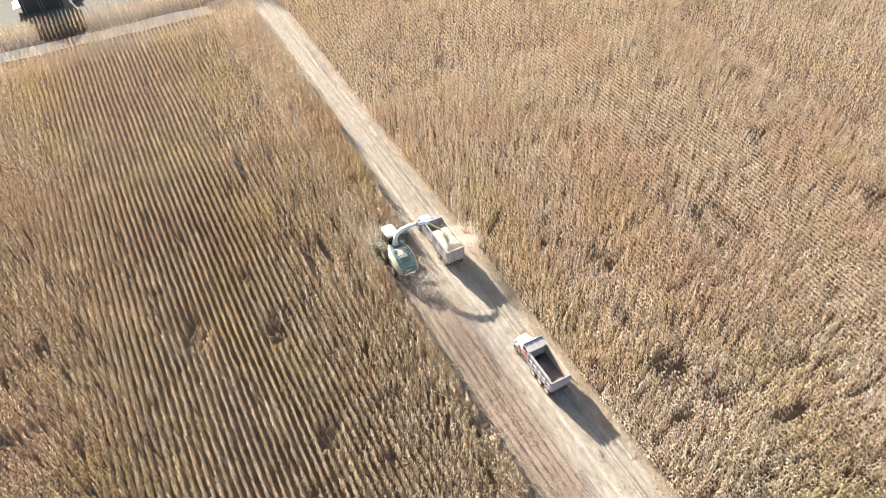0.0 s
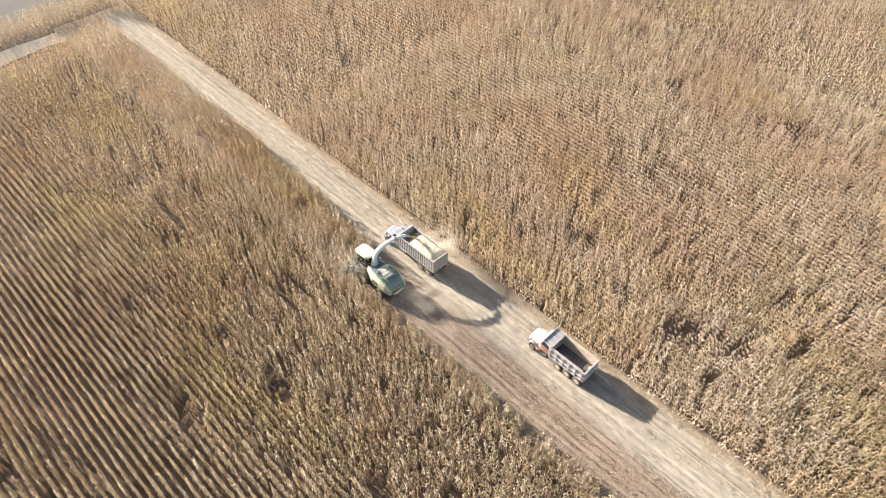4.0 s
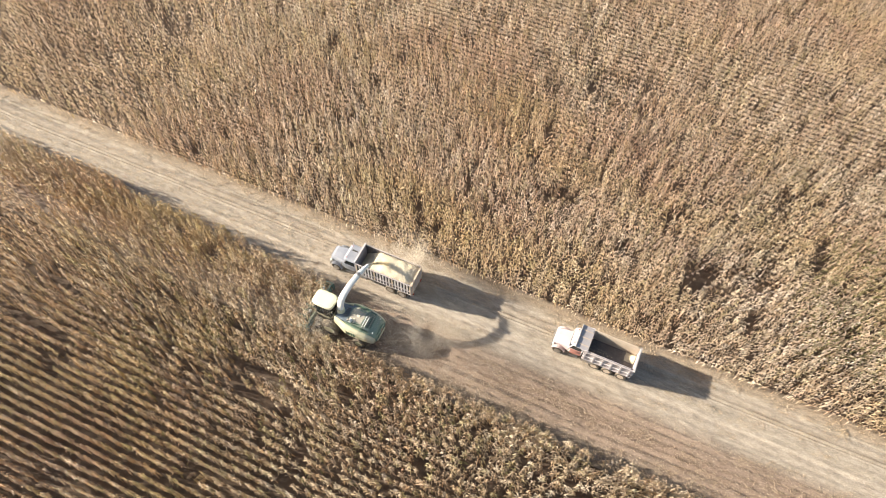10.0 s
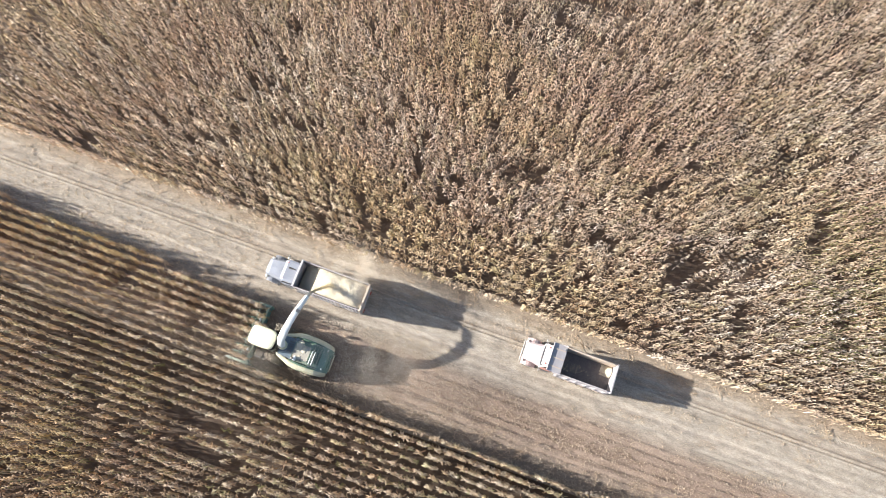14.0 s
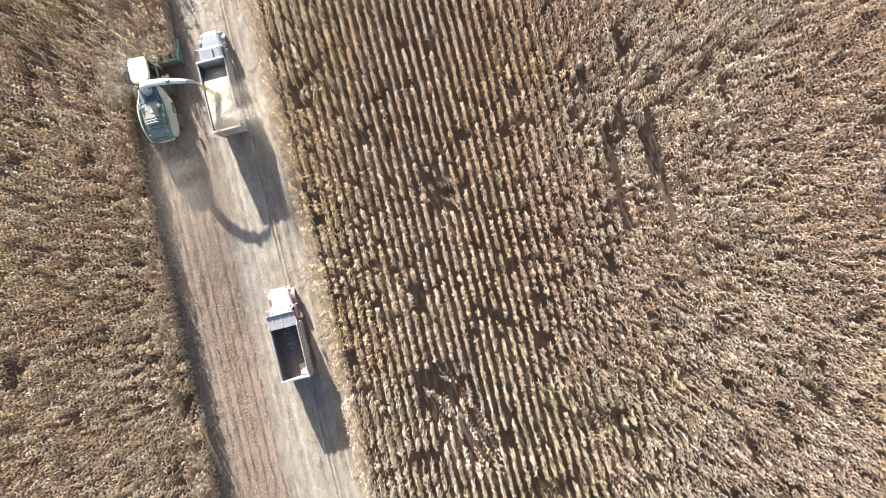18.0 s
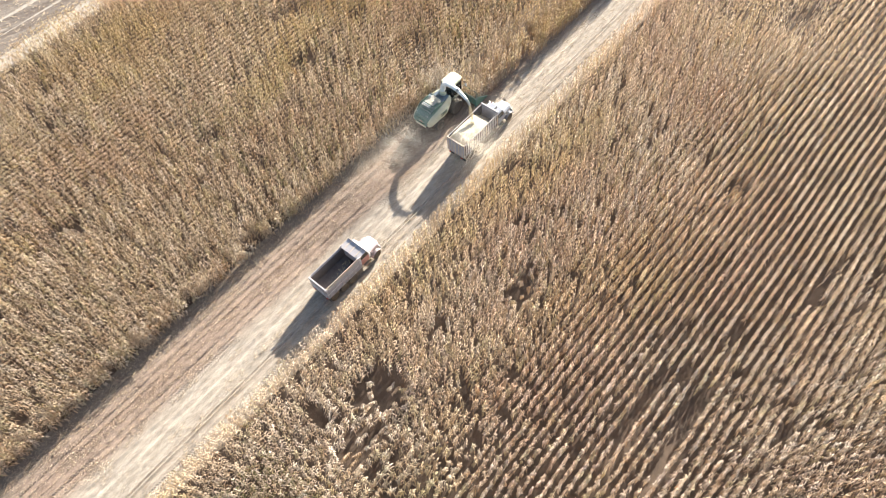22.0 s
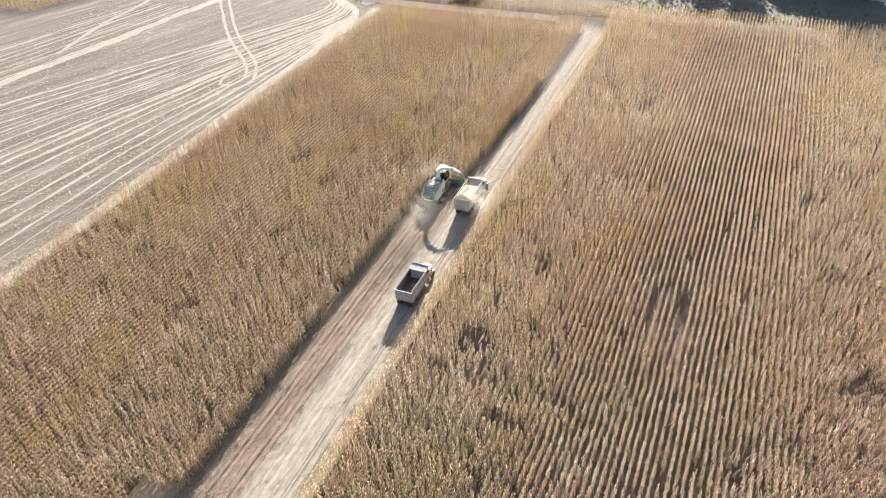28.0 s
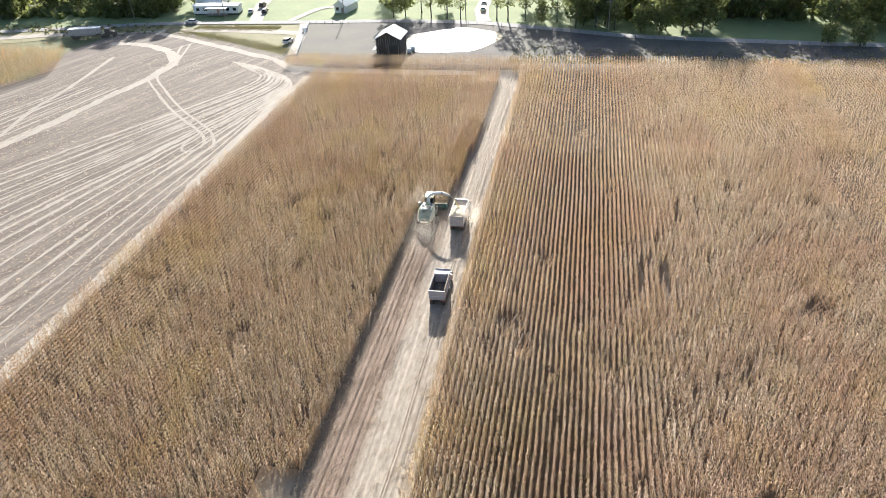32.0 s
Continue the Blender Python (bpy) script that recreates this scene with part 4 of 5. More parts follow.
    part("badge", block(0.15, -6.53, 1.75, 0.34, 0.03, 0.2, 0), RED, t, "plain red maker's badge")
    for s in (-1, 1):
        part("tail_lamp", block(s * 0.95, -6.36, 1.62, 0.16, 0.08, 0.2, 0.02), AMBER, t)
        part("work_lamp", block(s * 0.8, -6.0, 2.5, 0.16, 0.1, 0.12, 0.02), LAMP, t)
    part("bumper", block(0, -6.5, 1.15, 1.5, 0.2, 0.3, 0.05), CREAM, t)
    part("exhaust_pipe", tube(bmesh.new(), [(-0.78, -2.75, 2.7), (-0.78, -2.75, 3.15), (-0.78, -2.95, 3.32)], [0.11, 0.11, 0.09], 12), STEEL, t, "short bright exhaust pipe")
    part("air_intake", lathe_x(bmesh.new(), [(-0.2, 0.05), (-0.18, 0.16), (0.18, 0.16), (0.2, 0.05)], 14, (-0.7, -3.1, 3.05)), SPOUT, t)
    for s in (-1, 1):
        part("handrail", tube(bmesh.new(), [(s * 0.95, -4.6, 2.8), (s * 0.95, -4.6, 3.2), (s * 0.95, -5.5, 3.0), (s * 0.95, -5.5, 2.6)], 0.025, 6), STEEL, t)
    # cab
    cab = part("cab", ring_loft(bmesh.new(), [[(x * w, y * l + oy, z) for x, y in rounded(1, 1, 20, 7)] for z, w, l, oy in ((1.35, 1.5, 1.7, 0.05), (1.75, 1.56, 1.85, 0.1), (1.8, 1.56, 1.85, 0.1))]), CREAM, t, "cream cab with dark glass all round")
    part("cab_glass", ring_loft(bmesh.new(), [[(x * w, y * l + oy, z) for x, y in rounded(1, 1, 20, 6)] for z, w, l, oy in ((1.78, 1.5, 1.8, 0.1), (2.6, 1.56, 1.95, 0.12), (3.52, 1.5, 1.8, 0.02))]), GLASS, cab, "dark tinted cab glass")
    for s in (-1, 1):
        for y0, y1 in ((0.78, 0.72), (-0.75, -0.8), (-0.1, -0.1)):
            part("cab_pillar", tube(bmesh.new(), [(s * 0.76, y0, 1.78), (s * 0.79, (y0 + y1) / 2, 2.6), (s * 0.74, y1, 3.52)], 0.045, 6), BLACK, cab)
    bm = ring_loft(bmesh.new(), [[(x * w, (y * l + oy) * (1.08 if y > 0 else 1), z) for x, y in rounded(1, 1, 28, 4.2)] for z, w, l, oy in ((3.5, 1.45, 1.9, 0), (3.56, 1.66, 2.1, 0), (3.74, 1.68, 2.12, 0), (3.84, 1.52, 1.95, 0), (3.88, 1.1, 1.5, 0))])
    part("cab_roof", bm, ROOFCREAM, cab, "pale yellow-cream cab roof")
    for s in (-1, 1):
        part("roof_lamp", block(s * 0.55, 1.06, 3.62, 0.3, 0.08, 0.12, 0.02), LAMP, cab)
        arm = part("mirror", tube(bmesh.new(), [(s * 0.8, 0.75, 3.4), (s * 1.1, 0.98, 3.35), (s * 1.3, 1.0, 3.1)], 0.03, 6), BLACK, t)
        part("mirror_glass", block(s * 1.3, 1.0, 2.95, 0.26, 0.08, 0.45, 0.03), SPOUT, arm, "pale mirror housing")
    lad = part("ladder", block(-1.25, 0.35, 1.55, 0.6, 0.7, 0.06, 0.01), DARK_STEEL, t, "steel steps and landing by the cab door")
    for k in range(4):
        part("step", block(-1.5, 0.4, 0.45 + 0.3 * k, 0.3, 0.5, 0.04, 0.01), STEEL, lad)
    # spout
    part("turret", tube(bmesh.new(), [(0, -1.55, 2.5), (0, -1.55, 3.0), (0, -1.55, 3.25)], [0.42, 0.40, 0.34], 16), CREAM, t)
    sp = part("spout", tube(bmesh.new(), [(0, -1.55, 3.1), (0.07, -1.57, 3.8), (0.36, -1.63, 4.5), (0.95, -1.75, 4.98), (1.9, -1.94, 5.3), (2.9, -2.14, 5.42)], [0.34, 0.34, 0.33, 0.31, 0.28, 0.26], 10, 0.85), SPOUT, t, "long white discharge spout arching to the lorry")
    part("spout_end", tube(bmesh.new(), [(2.85, -2.13, 5.42), (3.6, -2.3, 5.36), (4.25, -2.43, 5.16)], [0.25, 0.23, 0.20], 10, 0.8), SPOUT, sp)
    part("spout_flap", tube(bmesh.new(), [(4.2, -2.42, 5.18), (4.55, -2.49, 4.95), (4.8, -2.53, 4.62)], [0.20, 0.18, 0.15], 8, 0.7), STEEL, sp, "hinged steel flap")
    part("spout_collar", tube(bmesh.new(), [(2.75, -2.11, 5.41), (3.0, -2.16, 5.42)], 0.30, 10), STEEL, sp)
    part("spout_ram", tube(bmesh.new(), [(0.35, -1.55, 3.2), (0.75, -1.66, 4.2), (1.15, -1.76, 5.1)], 0.05, 6), DARK_STEEL, sp)
    # header
    hd = part("header", block(0.15, 1.15, 0.85, 5.2, 0.22, 1.0, 0.04), GREEN, t, "wide green maize header with pointed dividers")
    part("feeder_house", ring_loft(bmesh.new(), [[(x * 0.55, y, z + dz * 0.35) for x, dz in ((-1, -1), (1, -1), (1, 1), (-1, 1))] for y, z in ((0.0, 1.15), (1.1, 0.75))]), DARK_STEEL, t)
    for x in (-2.45, 2.75):
        bm = prism(bmesh.new(), [(0.95, 0.2), (2.6, 0.15), (3.3, 0.25), (2.4, 0.75), (1.6, 1.3), (0.95, 1.35)], x - 0.1, x + 0.1)
        part("end_divider", bm, GREEN, hd, "green end divider")
    for k in range(7):
        x = -1.75 + 0.635 * k
        bm = ring_loft(bmesh.new(), [[(x + rx * r, y, z + rz * r) for rx, rz in ((-1, -0.6), (1, -0.6), (0.7, 0.6), (-0.7, 0.6))] for y, z, r in ((1.3, 0.5, 0.2), (2.3, 0.4, 0.15), (3.0, 0.2, 0.03))])
        part("divider", bm, DEEP_GREEN, hd)
    for x in (-1.75, -0.5, 0.8, 2.05):
        bm = bmesh.new()
        ring_loft(bm, [[(x + r * math.cos(a * math.pi / 9), 1.75 + r * math.sin(a * math.pi / 9), z) for a in range(18)] for z, r in ((0.2, 0.6), (0.25, 0.62), (0.28, 0.36), (0.75, 0.34), (0.85, 0.12))])
        part("gathering_drum", bm, DARK_STEEL, hd)
    part("crop_guide", tube(bmesh.new(), [(-2.4, 1.25, 1.3), (-2.0, 1.7, 1.7), (0.15, 1.75, 1.75), (2.3, 1.7, 1.7), (2.7, 1.25, 1.3)], 0.04, 6), GREEN, hd)
    # a short tail: the body behind the deck is drawn in
    for o in t.children_recursive:
        if o.name.split(".")[0] not in ("wheel", "tyre", "rim"):
            for v in o.data.vertices:
                if v.co.y < -2.4:
                    v.co.y = -2.4 + (v.co.y + 2.4) * 0.8
    return t


harvester()


def lorry_front(t, y0, paint, roof, door, bonnet_paint):
    """Chassis front, bonnet and cab; y0: the back of the cab; it faces +y."""
    part("cab_floor", block(0, y0 + 0.75, 1.0, 1.9, 1.5, 0.3, 0.04), DARK_STEEL, t)
    cab = part("cab", ring_loft(bmesh.new(), [[(x * w, y * l + y0 + oy, z) for x, y in rounded(1, 1, 24, 8)] for z, w, l, oy in ((1.05, 2.05, 1.45, 0.75), (1.85, 2.1, 1.5, 0.75), (1.9, 2.06, 1.46, 0.75))]), paint, t)
    part("cab_window", ring_loft(bmesh.new(), [[(x * w, y * l + y0 + oy, z) for x, y in rounded(1, 1, 24, 8)] for z, w, l, oy in ((1.85, 2.0, 1.42, 0.75), (2.55, 1.86, 1.1, 0.62))]), GLASS, cab, "dark windscreen and side windows")
    part("cab_roof", ring_loft(bmesh.new(), [[(x * w, y * l + y0 + oy, z) for x, y in rounded(1, 1, 24, 7)] for z, w, l, oy in ((2.5, 1.86, 1.15, 0.62), (2.58, 1.96, 1.3, 0.65), (2.72, 1.92, 1.25, 0.64), (2.79, 1.6, 1.0, 0.62))]), roof, cab)
    for s in (-1, 1):
        for ya, yb in ((1.4, 1.1), (0.1, 0.15)):
            part("pillar", tube(bmesh.new(), [(s * 0.98, y0 + ya, 1.85), (s * 0.92, y0 + yb, 2.55)], 0.06, 6), paint, cab)
        d = part("door", block(s * 1.04, y0 + 0.72, 1.5, 0.06, 1.05, 0.85, 0.03), door, cab, "" if door == paint else "faded red door")
        part("door_handle", block(s * 1.08, y0 + 0.35, 1.62, 0.03, 0.16, 0.04, 0.01), STEEL, d)
        part("step", block(s * 0.98, y0 + 0.75, 0.68, 0.34, 0.8, 0.08, 0.02), STEEL, t)
        arm = part("mirror", tube(bmesh.new(), [(s * 1.02, y0 + 1.3, 2.35), (s * 1.3, y0 + 1.42, 2.35), (s * 1.32, y0 + 1.42, 1.8), (s * 1.02, y0 + 1.3, 1.8)], 0.022, 6), STEEL, t)
        part("mirror_plate", block(s * 1.32, y0 + 1.42, 2.08, 0.2, 0.06, 0.42, 0.02), STEEL, arm)
        part("marker_lamp", block(s * 0.7, y0 + 1.1, 2.8, 0.1, 0.1, 0.06, 0.02), AMBER, cab)
    part("roof_horn", tube(bmesh.new(), [(0.25, y0 + 0.3, 2.82), (0.25, y0 + 0.9, 2.84)], [0.05, 0.08], 8), BLACK, cab)
    part("sun_visor", block(0, y0 + 1.28, 2.58, 1.7, 0.24, 0.04, 0.01, Matrix.Rotation(-0.35, 3, "X")), roof, cab)
    bn = part("bonnet", ring_loft(bmesh.new(), [[(-w, y, 1.05), (w, y, 1.05), (w, y, z - 0.22), (w - 0.16, y, z - 0.04), (0, y, z), (-w + 0.16, y, z - 0.04), (-w, y, z - 0.22)] for y, w, z in
                                                ((y0 + 1.45, 0.92, 1.92), (y0 + 2.0, 0.84, 1.88), (y0 + 2.7, 0.76, 1.80), (y0 + 2.98, 0.72, 1.70))]), bonnet_paint, t)
    gr = part("grille", block(0, y0 + 3.0, 1.36, 1.1, 0.06, 0.62, 0.02), STEEL, bn, "bright grille")
    for k in range(5):
        part("grille_slat", block(0, y0 + 3.04, 1.14 + 0.11 * k, 1.0, 0.03, 0.05, 0), BLACK, gr)
    for s in (-1, 1):
        ys = [y0 + 2.28 + 0.66 * math.cos(a) for a in np.linspace(0, math.pi, 9)]
        zs = [0.62 + 0.66 * math.sin(a) for a in np.linspace(0, math.pi, 9)]
        bm = bmesh.new()
        rows = [[bm.verts.new((x, y, z + dz)) for y, z in zip(ys, zs)] for x, dz in ((s * 0.72, 0.03), (s * 1.2, 0.0))]
        for i in range(8):
            bm.faces.new((rows[0][i], rows[0][i + 1], rows[1][i + 1], rows[1][i]))
        bmesh.ops.solidify(bm, geom=bm.faces[:], thickness=0.05)
        wing = part("mudguard", bm, bonnet_paint, t)
        part("headlamp", tube(bmesh.new(), [(s * 0.82, y0 + 2.85, 1.2), (s * 0.82, y0 + 3.0, 1.2)], [0.14, 0.13], 12), LAMP, wing)
        wheel(t, s * 0.98, y0 + 2.28, 0.53, 0.29, rim_mat=STEEL, side=s)
        part("exhaust_stack", tube(bmesh.new(), [(s * 0.92, y0 - 0.1, 1.1), (s * 0.92, y0 - 0.1, 2.9), (s * 0.92, y0 - 0.22, 3.05)], 0.07, 8), STEEL, t) if s > 0 else None
    part("bumper", block(0, y0 + 3.06, 0.72, 1.95, 0.12, 0.26, 0.04), STEEL, t)
    part("fuel_tank", tube(bmesh.new(), [(-0.95, y0 - 1.2, 0.85), (-0.95, y0 - 0.1, 0.85)], 0.32, 14), STEEL, t)


def frame_rails(t, ya, yb):
    for s in (-1, 1):
        part("frame_rail", block(s * 0.42, (ya + yb) / 2, 0.92, 0.1, yb - ya, 0.28, 0.02), DARK_STEEL, t)


def silage_lorry():
    t = thing("silage_lorry", "grey bonneted lorry with slatted box heaped with chopped maize", "lorry", (6.05, -6.6, 0))
    L, W, z0, z1 = 6.1, 2.4, 1.2, 3.2
    frame_rails(t, 0.2, 9.2)
    for y in (1.1, 2.4):
        for s in (-1, 1):
            wheel(t, s * 0.92, y, 0.53, 0.27, rim_mat=STEEL, side=s, dual=True)
    bx = part("load_box", block(0, L / 2, z0 + 0.06, W, L, 0.12, 0.02), DARK_STEEL, t, "grey slatted silage box")
    for s in (-1, 1):
        x = s * (W / 2 - 0.03)
        part("side_sheet", block(x - s * 0.05, L / 2, (z0 + z1) / 2, 0.03, L - 0.1, z1 - z0 - 0.1, 0), BOX_FLOOR, bx, "dark side sheet")
        for z in (z0 + 0.1, z0 + 0.75, z1 - 0.05):
            part("side_rail", block(x + s * 0.02, L / 2, z, 0.1, L, 0.12, 0.015), BOX_GREY, bx)
        for k in range(19):
            part("slat", block(x + s * 0.03, 0.12 + k * (L - 0.24) / 18, (z0 + z1) / 2, 0.07, 0.12, z1 - z0 - 0.1, 0.01), BOX_TAN if k % 6 == 0 else WHITE, bx)
    part("headboard", block(0, L - 0.02, (z0 + z1) / 2 + 0.1, W, 0.08, z1 - z0 + 0.2, 0.02), BOX_GREY, bx, "grey headboard")
    part("headboard_rail", block(0, L, z1 + 0.22, W + 0.06, 0.16, 0.1, 0.02), WHITE, bx)
    tg = part("tailgate", block(0, 0.02, (z0 + z1) / 2, W, 0.08, z1 - z0, 0.02), BOX_GREY, bx, "worn grey tailgate")
    part("tailgate_rail", block(0, 0.0, z1 + 0.0, W + 0.08, 0.16, 0.14, 0.02), BOX_TAN, tg)
    for k in range(5):
        part("tailgate_rib", block(-0.96 + 0.48 * k, -0.05, (z0 + z1) / 2, 0.08, 0.08, z1 - z0 - 0.1, 0.015), BOX_TAN, tg)
    for s in (-1, 1):
        part("tail_lamp", block(s * 0.85, -0.06, 1.02, 0.3, 0.08, 0.14, 0.02), AMBER, t)
        part("mud_flap", block(s * 0.9, 0.35, 0.62, 0.55, 0.03, 0.7, 0.01), BLACK, t)
    lorry_front(t, L + 0.12, SILVER, SILVER, SILVER, SILVER)
    # the load
    bm = bmesh.new()
    bmesh.ops.create_grid(bm, x_segments=26, y_segments=56, size=1.0)
    for v in bm.verts:
        x, u = v.co.x, v.co.y
        y = (u + 1) / 2 * (L - 0.25) + 0.1
        edge = max(0.0, 1 - abs(x) ** 4)
        hump = 0.42 * math.exp(-((y - 3.1) / 1.1) ** 2) + 0.45 * math.exp(-((y - 1.6) / 0.9) ** 2) + 0.25 * math.exp(-((y - 0.7) / 0.6) ** 2)
        drop = 1.3 * max(0, (y - 4.5) / 1.6) ** 0.8 if y > 4.5 else 0
        z = z1 - 0.30 + hump * (0.25 + 0.75 * edge) - drop + 0.05 * noise.fractal((x * 1.6, y * 1.5, 3.3), 0.8, 2.0, 4)
        v.co = Vector((x * (W / 2 - 0.1), y, max(z, z0 + 0.14)))
    load = thing("silage_load", "heap of pale chopped maize in the lorry's box", "silage", (6.05, -6.6, 0))
    part("silage_mound", bm, SILAGE, load)
    return t


silage_lorry()


def tipper():
    t = thing("tipper_lorry", "white bonneted tipper with faded red doors and an empty grey box", "lorry", (6.78, -28.7, 0))
    L, W, z0, z1 = 4.75, 2.45, 1.22, 2.72
    frame_rails(t, 0.3, 7.2)
    for y in (0.78, 2.12, 3.4):
        for s in (-1, 1):
            wheel(t, s * 0.95, y, 0.53, 0.27, rim_mat=BOX_TAN, side=s, dual=True)
    bx = part("tipper_box", block(0, L / 2, z0 + 0.03, W - 0.1, L, 0.1, 0.02), BOX_FLOOR, t, "empty grey tipping box with scraped dark floor")
    for s in (-1, 1):
        x = s * (W / 2 - 0.06)
        wall = part("box_side", block(x, L / 2, (z0 + z1) / 2, 0.07, L, z1 - z0, 0.015), BOX_GREY, bx, "worn grey steel side")
        # right lining is bleached boards with the sunlit tone painted in; left is dark
        part("box_lining", block(x - s * 0.045, L / 2 + 0.05, (z0 + z1) / 2 + 0.02, 0.02, L - 0.15, z1 - z0 - 0.08, 0), BOX_TAN if s > 0 else BOX_FLOOR, wall, "bleached tan lining, paler as the sunlit side" if s > 0 else "")
        part("top_rail", block(x + s * 0.03, L / 2, z1 + 0.04, 0.17, L, 0.13, 0.02), BOX_GREY if s < 0 else BOX_TAN, wall)
        part("bottom_rail", block(x + s * 0.04, L / 2, z0 + 0.06, 0.14, L, 0.16, 0.02), BOX_GREY, wall)
        part("mid_rail", block(x + s * 0.06, L / 2, z0 + 0.72, 0.09, L, 0.1, 0.02), WHITE, wall)
        for k in range(6):
            part("rib", block(x + s * 0.06, 0.3 + k * (L - 0.5) / 5, (z0 + z1) / 2, 0.12, 0.16, z1 - z0, 0.02), BOX_GREY, wall)
        part("side_board", block(x, L / 2, z1 + 0.2, 0.06, L - 0.6, 0.22, 0.015), BOX_TAN if s > 0 else BOX_GREY, wall)
    part("headboard", block(0, L - 0.04, (z0 + z1) / 2 + 0.12, W, 0.08, z1 - z0 + 0.25, 0.02), BOX_GREY, bx)
    bm = ring_loft(bmesh.new(), [[(-W / 2, y, z), (W / 2, y, z), (W / 2, y, z + 0.07), (-W / 2, y, z + 0.07)] for y, z in ((L - 0.3, z1 + 0.18), (L + 0.9, z1 + 0.30))])
    sh = part("cab_shield", bm, BOX_GREY, bx, "grey cab shield jutting forward over the roof")
    part("shield_lip", block(0, L + 0.9, z1 + 0.38, W, 0.06, 0.2, 0.01), BOX_GREY, sh)
    for x in (-0.75, 0.0, 0.75):
        part("shield_rib", block(x, L + 0.3, z1 + 0.31, 0.1, 1.1, 0.06, 0.01, Matrix.Rotation(0.1, 3, "X")), BOX_TAN, sh)
    for s in (-1, 1):
        part("shield_cheek", prism(bmesh.new(), [(L - 0.3, z1 - 0.05), (L + 0.35, z1 + 0.22), (L - 0.3, z1 + 0.42)], s * W / 2 - 0.03, s * W / 2 + 0.03), BOX_GREY, sh)
    tg = part("tailgate", block(0, 0.0, (z0 + z1) / 2 + 0.05, W, 0.08, z1 - z0 + 0.1, 0.02), BOX_GREY, bx, "grey tailgate with ribs")
    part("tailgate_rail", block(0, -0.02, z1 + 0.12, W + 0.14, 0.16, 0.12, 0.02), BOX_GREY, tg)
    for k in range(4):
        part("tailgate_rib", block(-0.9 + 0.6 * k, -0.07, (z0 + z1) / 2, 0.12, 0.09, z1 - z0, 0.02), BOX_GREY, tg)
    part("tailgate_bar", block(0, -0.08, z0 + 0.7, W, 0.07, 0.1, 0.015), WHITE, tg)
    for s in (-1, 1):
        part("tail_lamp", block(s * 0.9, -0.02, 1.0, 0.3, 0.08, 0.14, 0.02), AMBER, t)
        part("mud_flap", block(s * 0.92, 0.15, 0.6, 0.55, 0.03, 0.65, 0.01), BLACK, t)
    part("hoist_box", block(0, L - 0.2, 1.05, 0.8, 0.5, 0.5, 0.03), DARK_STEEL, t)
    lorry_front(t, L + 0.02, WHITE, WHITE, RED, PINK)
    # crumbs left on the floor, and a small heap by the tailgate
    rng = np.random.default_rng(33)
    n = 60
    cx, cy = rng.normal(-0.15, 0.22, n).clip(-1.05, 1.05), rng.normal(3.3, 0.7, n).clip(0.15, 4.4)
    litter("silage_crumbs", cx + 6.78, cy - 28.7, 0 * cx + z0 + 0.06, 0.16, 0.07, CHAFF, "pale crumbs of chopped maize on the tipper's floor", "chaff", 34)
    bm = bmesh.new()
    bmesh.ops.create_grid(bm, x_segments=14, y_segments=14, size=1.0)
    for v in bm.verts:
        x, y = v.co.x, v.co.y
        v.co = Vector((0.62 + 0.5 * x, 0.62 + 0.5 * y, z0 + 0.06 + max(0, 0.42 * (1 - x * x) * (1 - y) * 0.5 + 0.05 * noise.noise((x * 4, y * 4, 0)))))
    part("silage_mound", bm, SILAGE, thing("silage_rest", "small heap of pale silage by the tailgate", "silage", (6.78, -28.7, 0)))
    return t


tipper()

# chopped maize in flight, and the dust that drifts behind the machines
rng = np.random.default_rng(61)
n = 3500
u = rng.random(n)
cx, cy, cz = 4.85 + 1.4 * u, -2.55 - 1.2 * u, 4.6 - 0.9 * u - 0.75 * u * u
s = 0.04 + 0.14 * u
litter("chaff_stream", cx + rng.normal(0, 1, n) * s, cy + rng.normal(0, 1, n) * s, cz + rng.normal(0, 1, n) * s * 0.6, 0.045, 0.025, CHAFF, "stream of chopped maize falling from the spout into the lorry", "chaff", 62)


def dust(n, place, spread, size, label, seed):
    """Airborne dust: a loose, billowing cloud of fine grains, denser in its middle."""
    rng = np.random.default_rng(seed)
    p = np.stack([rng.normal(m, s, n) for m, s in zip(place, spread)], 1)
    keep = (p[:, 2] > 0.12) & (rng.random(n) < 1.7 * vnoise(p[:, 0] + p[:, 2], p[:, 1] + 0.4 * p[:, 2], 1.1, 91 + seed % 7) - 0.25)
    p = p[keep]
    k = len(p)
    e = [p + rng.normal(0, 1, (k, 3)) * size for _ in range(3)]
    q = 3 * np.arange(k)
    return tagged(mesh_arrays("dust_cloud", np.stack(e, 1).reshape(-1, 3), np.stack([q, q + 1, q + 2], 1), DUST), label, "dust", "", "stuff")


dust(110000, (7.3, -5.2, 3.5), (1.1, 1.6, 0.5), 0.0095, "pale dust blowing off the silage load", 5)
dust(70000, (9.0, -5.6, 2.7), (0.7, 1.5, 0.7), 0.0085, "pale dust drifting from the lorry to the crop's edge", 8)
dust(220000, (1.0, -11.0, 2.6), (1.5, 3.2, 1.0), 0.0075, "tan dust hanging behind the harvester", 6)
dust(45000, (-2.0, 0.4, 2.9), (1.4, 1.6, 0.7), 0.0085, "tan dust round the harvester's header", 7)


